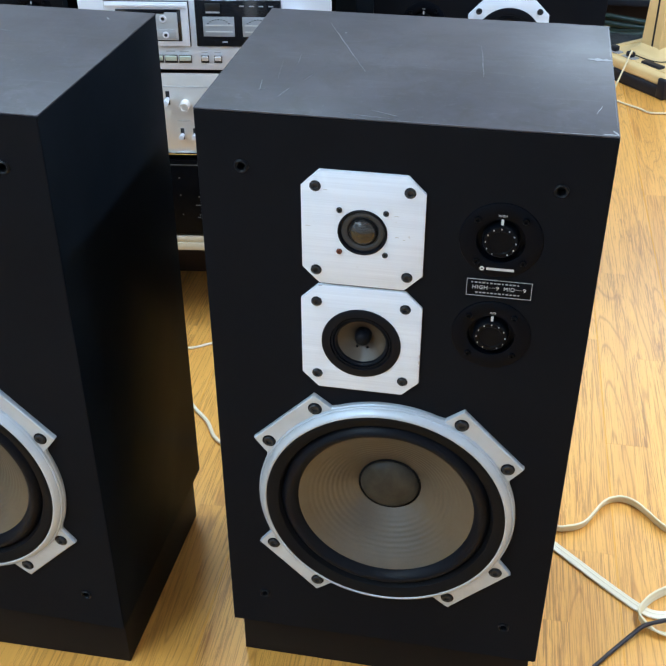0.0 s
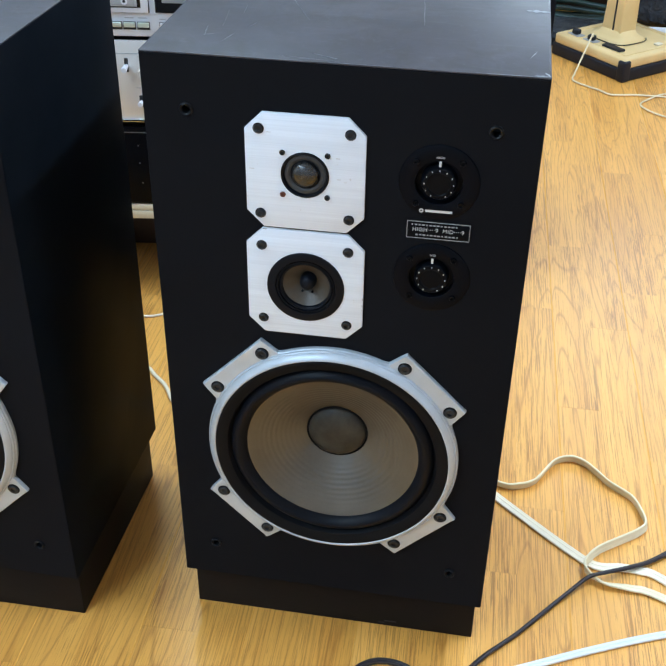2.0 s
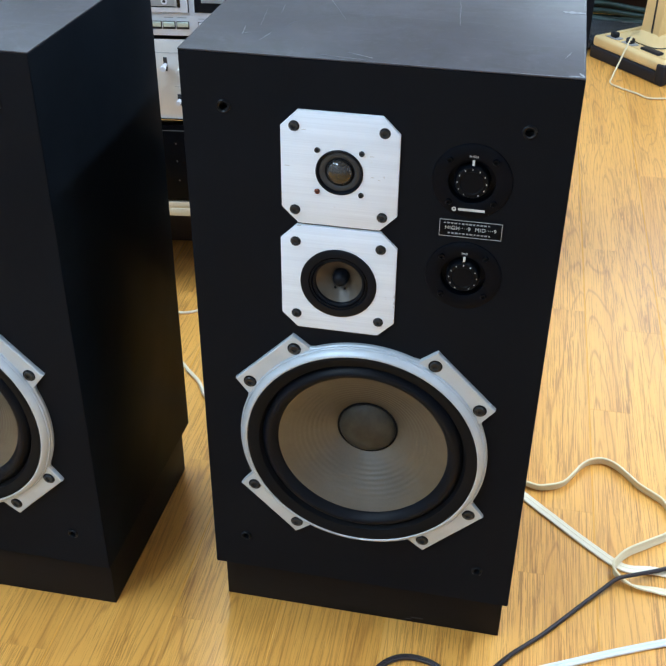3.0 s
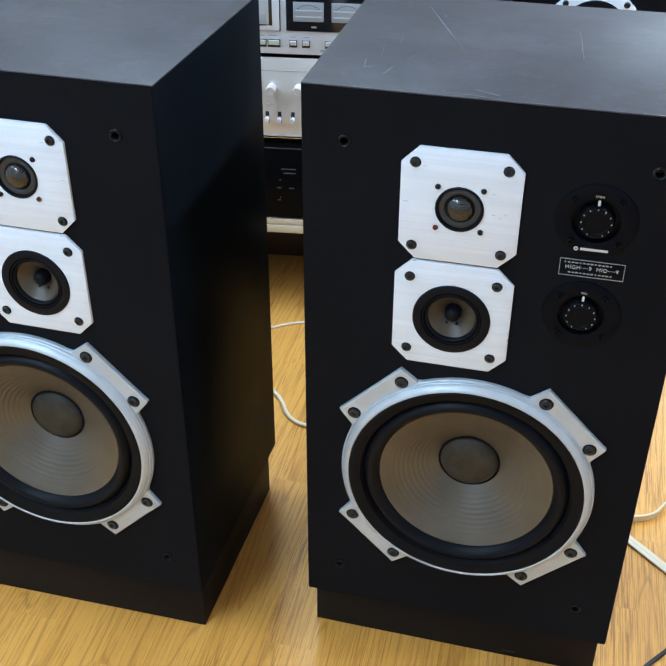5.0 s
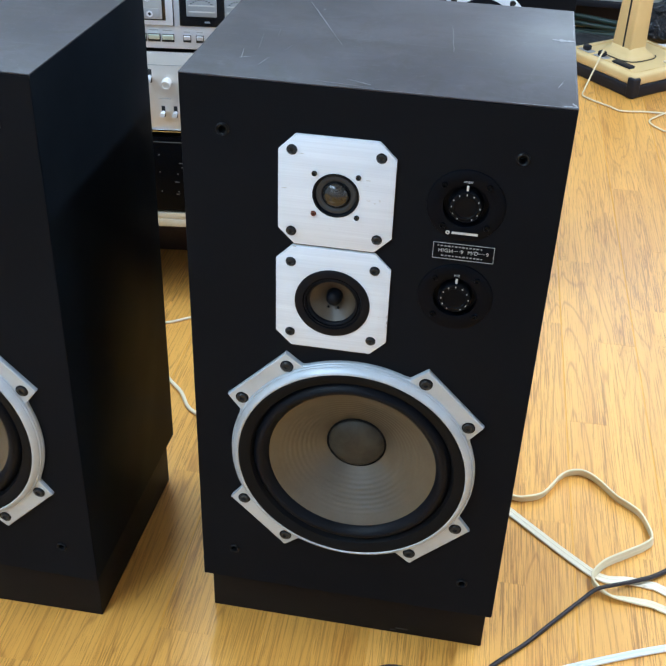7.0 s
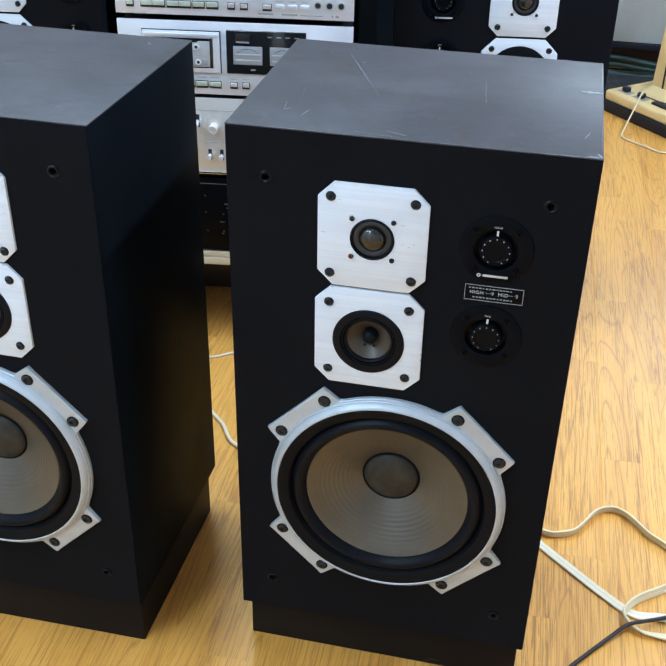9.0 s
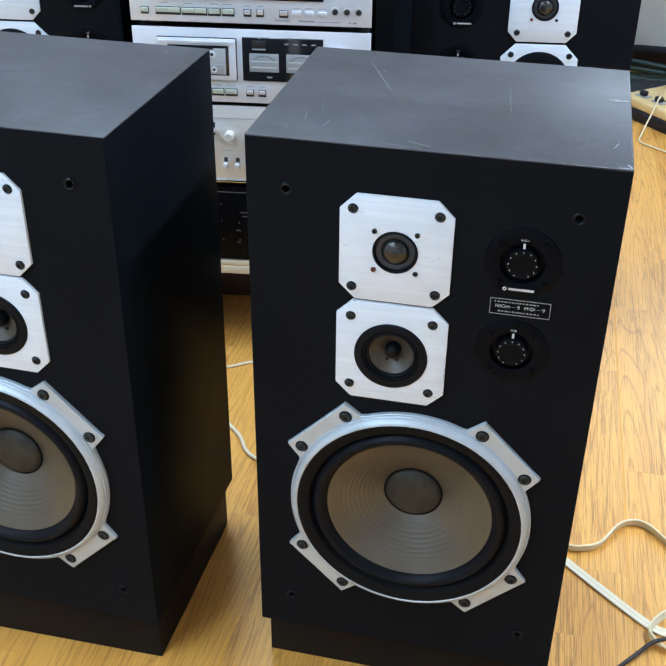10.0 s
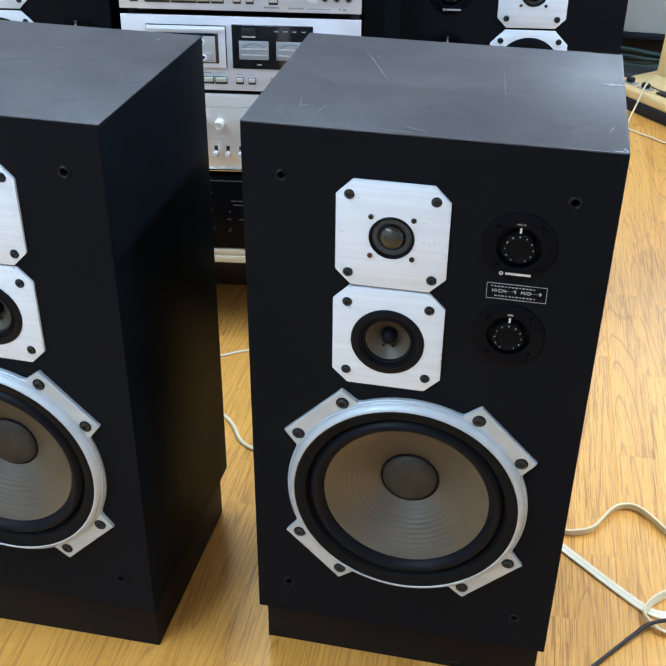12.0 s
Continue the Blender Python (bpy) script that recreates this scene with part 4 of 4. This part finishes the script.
    knob_front(face, 0.378, 0.093, 0.0165, 0.016, M_FACE)
    knob_front(face, 0.026, 0.082, 0.011, 0.006, M_FACE, name="power_button")
    return deck


cassette_deck(0.5555, "silver cassette deck with meters, stacked above the amplifier")
cassette_deck(0.7025, "silver cassette deck on top of another deck")

amp = thing("amplifier", "silver amplifier with gold-tinted brushed face", "amplifier", at_rack(0.3955))
part("case", box(bmesh.new(), 0.006, RW - 0.006, 0.004, 0.34, 0.002, 0.150, 0.002), M_CASE, amp)
face = part("faceplate", box(bmesh.new(), 0, RW, 0, 0.007, 0.004, 0.152, 0.0014), M_AMPFACE, amp, "brushed silver faceplate")
part("bottom_lip", box(bmesh.new(), 0, RW, -0.004, 0.007, -0.001, 0.0038, 0.0012), M_CHROME, amp, "bright metal lip")
part("groove", box(bmesh.new(), 0.010, RW - 0.01, -0.0006, 0.001, 0.1280, 0.1288), M_GREYPRINT, face, smooth=False)
knob_front(face, 0.172, 0.096, 0.0090, 0.020, M_AMPFACE, name="tone_knob")
knob_front(face, 0.222, 0.096, 0.0090, 0.020, M_AMPFACE, name="tone_knob")
part("printing", box(bmesh.new(), 0.155, 0.178, -0.0006, 0.001, 0.0640, 0.0648), M_GREYPRINT, face, smooth=False)
for x in (0.1625, 0.1855, 0.2105):
    sw = part("switch_slot", box(bmesh.new(), x - 0.0035, x + 0.0035, -0.0012, 0.001, 0.028, 0.050, 0.0008), M_CASE, face)
    bm = lathe(bmesh.new(), [(0.0, -0.016), (0.0042, -0.016), (0.0048, -0.0145), (0.0034, 0.0)], x, 0.0375, 20)
    part("switch", bm, M_FACE, sw, "bright toggle")

slot = part("lever_slot", box(bmesh.new(), 0.1375, 0.1445, -0.0012, 0.001, 0.094, 0.120, 0.0008), M_CASE, face)
part("power_lever", lathe(bmesh.new(), [(0.0, -0.026), (0.0046, -0.026), (0.0056, -0.024), (0.0040, -0.008), (0.0034, 0.0)], 0.141, 0.106, 24), M_FACE, slot, "bright silver lever")

black = thing("amplifier", "black amplifier standing on the rack shelf", "amplifier", at_rack(0.2225))
part("case", box(bmesh.new(), 0.004, RW - 0.004, 0.006, 0.36, 0.003, 0.158, 0.002), M_CASE, black)
face = part("faceplate", box(bmesh.new(), 0, RW, 0, 0.008, 0.004, 0.160, 0.0014), M_BLACKFACE, black, "glossy black faceplate")
part("trim_line", box(bmesh.new(), 0, RW, -0.0006, 0.001, 0.1490, 0.1505), M_DIMPRINT, face, smooth=False)
for x0, x1, z0 in ((0.186, 0.214, 0.1060), (0.190, 0.214, 0.0975), (0.176, 0.185, 0.0660), (0.200, 0.210, 0.0660), (0.178, 0.184, 0.0400)):
    part("printing", box(bmesh.new(), x0, x1, -0.0006, 0.001, z0, z0 + 0.0018), M_DIMPRINT, face, smooth=False)
for x, z in ((0.148, 0.122), (0.148, 0.086), (0.150, 0.045), (0.183, 0.083), (0.183, 0.045)):
    part("indicator", box(bmesh.new(), x - 0.0012, x + 0.0012, -0.0006, 0.001, z, z + 0.0024), M_DIMPRINT, face, smooth=False)


# ---- cables ----
def cable(name, pts, section, mat, label, tilts=None):
    ob = new(name, mesh_of(name, sweep(bmesh.new(), spline(pts, 12), section, tilts), mat, angle=60))
    return tagged(ob, label, "cable", "cables on the floor")


FLAT = twin_section(0.0158, 0.0040, 4)
cable("flat_cable", [(0.36, 0.375, 0.008), (0.425, 0.344, 0.008), (0.451, 0.345, 0.008), (0.475, 0.358, 0.008), (0.491, 0.383, 0.008), (0.504, 0.407, 0.008), (0.519, 0.423, 0.008), (0.540, 0.430, 0.008), (0.560, 0.422, 0.008), (0.578, 0.403, 0.008), (0.598, 0.378, 0.008), (0.618, 0.362, 0.008), (0.634, 0.347, 0.008), (0.645, 0.320, 0.008), (0.650, 0.289, 0.009), (0.636, 0.270, 0.009), (0.612, 0.251, 0.009), (0.578, 0.224, 0.010), (0.561, 0.202, 0.012), (0.553, 0.184, 0.012), (0.559, 0.170, 0.010), (0.582, 0.158, 0.006), (0.619, 0.157, 0.004), (0.660, 0.149, 0.003), (0.80, 0.08, 0.003), (0.95, 0.04, 0.003)], FLAT, M_CABLE, "cream flat cable looped on the floor, standing on edge", ((0.0, 0.08, 0.79, 0.88, 1.0), (60, 78, 78, 14, 0)))
cable("flat_cable", [(0.33, 0.40, 0.003), (0.425, 0.312, 0.003), (0.460, 0.281, 0.003), (0.494, 0.251, 0.003), (0.526, 0.224, 0.003), (0.556, 0.201, 0.003), (0.578, 0.193, 0.003), (0.609, 0.197, 0.003), (0.636, 0.195, 0.003), (0.664, 0.186, 0.003), (0.76, 0.12, 0.003), (0.95, 0.07, 0.003)], FLAT, M_CABLEW, "whitish flat cable lying on the floor")
cable("power_cord", [(0.21, -0.12, 0.004), (0.240, -0.062, 0.004), (0.257, -0.043, 0.004), (0.276, -0.035, 0.004), (0.300, -0.036, 0.004), (0.322, -0.046, 0.004), (0.345, -0.068, 0.004), (0.368, -0.066, 0.004), (0.390, -0.034, 0.004), (0.412, -0.004, 0.004), (0.434, 0.020, 0.004), (0.454, 0.041, 0.004), (0.478, 0.070, 0.004), (0.508, 0.107, 0.005), (0.538, 0.140, 0.010), (0.558, 0.158, 0.016), (0.583, 0.171, 0.016), (0.622, 0.193, 0.012), (0.669, 0.230, 0.005), (0.80, 0.35, 0.004), (0.95, 0.45, 0.004)], twin_section(0.0094, 0.0058, 2), M_CABLEB, "black twin cord lying across the cream cables", ((0.0, 0.25, 0.45, 0.6, 1.0), (0, 10, 55, 75, 20)))
cable("twin_cable", [(0.30, -0.095, 0.0035), (0.39, -0.050, 0.0035), (0.465, -0.013, 0.0035), (0.563, 0.036, 0.0035), (0.663, 0.080, 0.0035), (0.78, 0.12, 0.0035), (0.95, 0.16, 0.0035)], twin_section(0.0112, 0.0060, 2), M_TWIN, "pale bluish twin cord on the floor")
cable("speaker_wire", [(-0.42, 0.70, 0.003), (-0.34, 0.725, 0.003), (-0.292, 0.728, 0.003), (-0.251, 0.755, 0.003), (-0.21, 0.772, 0.003), (-0.16, 0.775, 0.003), (-0.05, 0.72, 0.003)], disc_section(0.0028), M_CABLEW, "thin white wire on the floor behind the loudspeakers")
cable("speaker_wire", [(-0.30, 0.57, 0.004), (-0.25, 0.560, 0.004), (-0.221, 0.533, 0.004), (-0.193, 0.505, 0.004), (-0.170, 0.468, 0.004), (-0.148, 0.450, 0.004), (-0.120, 0.442, 0.004), (-0.06, 0.43, 0.004), (0.05, 0.42, 0.004)], disc_section(0.0036), M_CABLEW, "white wire curving over the floor between loudspeakers")

# ---- beige stand with dark bumper ----
stand = thing("appliance_stand", "beige plastic appliance stand with dark bumper and square column", "stand", pose(0.735, 2.285, 0, rz=42))


def slab(x0, x1, y0, y1, z0, z1, bevel):
    return box(bmesh.new(), x0, x1, y0, y1, z0, z1, bevel, 3)


S = 0.325
part("bumper", slab(0, S, 0, S, 0, 0.040, 0.006), M_BUMPER, stand, "dark grey bumper")
base = part("base", slab(0.004, S - 0.004, 0.004, S - 0.004, 0.038, 0.072, 0.008), M_BEIGE, stand, "beige plastic base")
part("corner_guard", slab(-0.004, 0.028, -0.004, 0.028, 0.001, 0.066, 0.006), M_BUMPER, stand, "dark corner guard")
for (a, b, c, d) in ((0.03, S - 0.03, 0.030, 0.033), (0.03, S - 0.03, S - 0.033, S - 0.030), (0.030, 0.033, 0.033, S - 0.033), (S - 0.033, S - 0.030, 0.033, S - 0.033)):
    part("ridge", box(bmesh.new(), a, b, c, d, 0.071, 0.0745, 0.0008), M_BEIGE, base)
bm = slab(0.108, 0.184, 0.137, 0.222, 0.07, 0.62, 0.006)
for v in bm.verts:
    # the far sides lean in towards the top
    k = min(1.0, max(0.0, (v.co.z - 0.07) / 0.30))
    v.co.y -= 0.034 * k * max(0.0, (v.co.y - 0.137) / 0.085)
    v.co.x -= 0.026 * k * max(0.0, (v.co.x - 0.108) / 0.076)
column = part("column", bm, M_BEIGE, stand, "beige square column")
part("slot", box(bmesh.new(), 0.1065, 0.109, 0.166, 0.172, 0.09, 0.60), M_BUMPER, column, smooth=False)
bm, skirt = bmesh.new(), []
for half, z in ((0.080, 0.0716), (0.079, 0.077), (0.070, 0.083), (0.056, 0.090), (0.047, 0.104)):
    ring = []
    for k in range(40):
        a = 2 * math.pi * k / 40
        c, q = math.cos(a), math.sin(a)
        ring.append(bm.verts.new((0.146 + half * 0.92 * math.copysign(abs(c) ** 0.62, c), 0.179 + half * math.copysign(abs(q) ** 0.62, q), z)))
    skirt.append(ring)
for lo, hi in zip(skirt, skirt[1:]):
    for k in range(40):
        bm.faces.new((lo[k], lo[(k + 1) % 40], hi[(k + 1) % 40], hi[k]))
bm.faces.new(skirt[-1])
part("collar", bm, M_BEIGE, stand, "flared skirt at the column's foot", angle=60)
loop = []
for k in range(31):
    a = math.pi * (0.80 + 1.0 * k / 30)
    c, q = math.cos(a), math.sin(a)
    loop.append(Vector((0.146 + 0.0765 * math.copysign(abs(c) ** 0.62, c), 0.179 + 0.083 * math.copysign(abs(q) ** 0.62, q), 0.0745)))
part("wire_loop", sweep(bmesh.new(), loop, disc_section(0.0016, 6)), M_BUMPER, stand, "thin dark wire round the collar", angle=60)
for x, y in ((0.030, 0.240), (0.030, 0.170)):
    part("slide", slab(x, x + 0.03, y, y + 0.05, 0.0715, 0.075, 0.001), M_GREYPRINT, base)
    part("slide_knob", slab(x + 0.004, x + 0.026, y + 0.012, y + 0.038, 0.074, 0.092, 0.006), M_BUMPER, base, "black slide knob")
part("socket_strip", slab(0.035, 0.062, 0.062, 0.140, 0.0715, 0.080, 0.003), M_BUMPER, base, "black socket strip")
part("small_cap", slab(0.190, 0.215, 0.045, 0.065, 0.0715, 0.078, 0.003), M_CABLEW, base)
cable("power_cord", [(0.640, 2.452, 0.086), (0.636, 2.430, 0.100), (0.612, 2.370, 0.055), (0.590, 2.315, 0.012), (0.584, 2.275, 0.004), (0.610, 2.240, 0.004), (0.661, 2.200, 0.004), (0.698, 2.168, 0.004), (0.775, 2.180, 0.004), (0.861, 2.178, 0.004), (0.95, 2.15, 0.004)], disc_section(0.0028), M_CABLE, "cream cord running from the beige stand over the floor")
cable("power_cord", [(0.95, 2.20, 0.004), (0.861, 2.205, 0.004), (0.805, 2.150, 0.004), (0.778, 2.100, 0.004), (0.805, 2.050, 0.004), (0.844, 2.018, 0.004), (0.95, 1.95, 0.004)], disc_section(0.0028), M_CABLE, "cream cord looping on the floor")

# ---- clutter along the back wall ----
for k, (z, r, cx) in enumerate(((0.011, 0.20, 0.60), (0.031, 0.18, 0.62), (0.052, 0.19, 0.59))):
    line = [Vector((cx + r * math.cos(a), 2.86 + 0.5 * r * math.sin(a), z + 0.006 * math.sin(3 * a + k))) for a in [2 * math.pi * j / 60 for j in range(60)]]
    tagged(new("cable_coil", mesh_of("cable_coil", sweep(bmesh.new(), line, disc_section(0.010)), M_GREEN, angle=60)), "coil of dark green cable on the floor by the wall", "cable", "green cable coils")


def sack(name, x0, x1, y0, y1, z1, seed, label, mat):
    bm = bmesh.new()
    bmesh.ops.create_icosphere(bm, subdivisions=5, radius=1.0)
    c = Vector(((x0 + x1) / 2, (y0 + y1) / 2, z1 / 2))
    for v in bm.verts:
        p = v.co.copy()
        q = Vector([math.copysign(abs(a) ** 0.6, a) for a in p])
        k = 1 + 0.10 * noise.noise(p * 2.2 + Vector((seed, 0, 0))) + 0.05 * noise.noise(p * 6 + Vector((0, seed, 0)))
        v.co = Vector((c.x + q.x * (x1 - x0) / 2 * k, c.y + q.y * (y1 - y0) / 2 * k, max(0.0, c.z + q.z * z1 / 2 * k)))
    tagged(new(name, mesh_of(name, bm, mat, angle=70)), label, "bag")


sack("plastic_bag", 0.36, 0.74, 2.56, 2.78, 0.06, 1.0, "dark crumpled plastic bag on the floor", M_BAG)
sack("plastic_bag", 0.80, 1.35, 2.84, 2.97, 0.16, 4.0, "dark grey crumpled plastic film on the floor", M_BAG)
cabinet = thing("storage_cabinet", "pale grey storage cabinet with dark base against the wall", "cabinet", pose(0.34, 2.98, 0))
part("body", box(bmesh.new(), 0, 1.42, 0.0, 0.30, 0.11, 0.98, 0.004), M_GLASSY, cabinet, "grey film-covered front")
part("base", box(bmesh.new(), 0.01, 1.41, 0.06, 0.30, 0, 0.11, 0.002), M_RACKDARK, cabinet)
part("rail", box(bmesh.new(), -0.005, 1.425, -0.008, 0.02, 0.088, 0.11, 0.002), M_BUMPER, cabinet, "dark lower rail")

def paper(name, cx, cy, w, d, turn, seed, label):
    """A creased sheet of paper."""
    bm, cols = bmesh.new(), 14
    for face_z in (0.0, 0.0006):
        bmesh.ops.create_grid(bm, x_segments=cols, y_segments=cols, size=0.5, matrix=Matrix.Translation((0, 0, face_z)))
    for v in bm.verts:
        p = Vector((v.co.x * w, v.co.y * d, v.co.z))
        p.z += 0.004 + 0.012 * abs(noise.noise(Vector((p.x * 14, p.y * 14, seed)))) + 0.05 * max(0.0, v.co.y) ** 2
        v.co = p
    ob = new(name, mesh_of(name, bm, M_PAPER, angle=60))
    ob.matrix_world = pose(cx, cy, 0, rz=turn)
    tagged(ob, label, "paper")


paper("paper_sheet", 0.545, 2.765, 0.20, 0.12, 15, 2.0, "creased white paper on the floor behind the stand")
paper("paper_sheet", 0.862, 2.80, 0.15, 0.05, 5, 5.0, "narrow white paper lying behind the stand")

# ---- floor planks, last: boards of two strips each, their long edges eased ----
PW, PL, TILT = 0.149, 0.605, 1.4
SW = PW / 2


def strip(eased):
    """One strip of a board; eased: -1 or 1, the long side that meets the next board."""
    g, e = 0.00004, 0.0013
    prof = [(g, -0.012), (SW - g, -0.012), (SW - g, 0.0), (g, 0.0)]
    if eased < 0:
        prof = [(g, -0.012), (SW - g, -0.012), (SW - g, 0.0), (g + e, 0.0), (g, -0.00045)]
    elif eased > 0:
        prof = [(g, -0.012), (SW - g, -0.012), (SW - g, -0.00045), (SW - g - e, 0.0), (g, 0.0)]
    bm = bmesh.new()
    near, far = [[bm.verts.new((x, y, z)) for x, z in prof] for y in (g, PL - g)]
    bm.faces.new(near)
    bm.faces.new(far[::-1])
    for k in range(len(prof)):
        side = bm.faces.new((near[k], far[k], far[(k + 1) % len(prof)], near[(k + 1) % len(prof)]))
        side.material_index = int({prof[k][1], prof[(k + 1) % len(prof)][1]} == {0.0, -0.00045})
    me = mesh_of("plank", bm, M_FLOOR, False)
    me.materials.append(M_GLINTEDGE)
    return me


strips = (strip(-1), strip(1))
rng = random.Random(7)
floor_turn = pose(0, 0, 0, rz=TILT)
rest = bmesh.new()
for i in range(-44, 40):
    x = 0.682 - 3 * PW + i * SW
    shift = (0.632 + ((i - 6) * 0.382 + 0.07 * (i % 3)) % 1.0) * PL
    for j in range(-7, 7):
        y = shift + j * PL
        p = floor_turn @ Vector((x + SW / 2, y + PL / 2, 0))
        if -0.9 < p.x < 1.45 and -0.75 < p.y < 2.9:
            ob = new("plank", strips[i % 2])
            ob.matrix_world = floor_turn @ Matrix.Translation((x, y, rng.uniform(-0.00012, 0.00003)))
            ob.parent = floor
            continue
        # strips along the walls are cut off under them
        xa, xb = max(x, X0 - 0.05), min(x + SW - 0.0002, X1 + 0.05)
        ya, yb = max(y, Y0 - 0.05), min(y + PL - 0.0002, Y1 + 0.05)
        if xb - xa < 0.01 or yb - ya < 0.01:
            continue
        start = len(rest.verts)
        box(rest, xa, xb, ya, yb, -0.012, -0.0001)
        rest.verts.ensure_lookup_table()
        for v in rest.verts[start:]:
            v.co = floor_turn @ v.co
tagged(part("outer_planks", rest, M_FLOOR, floor, smooth=False), kind="stuff")
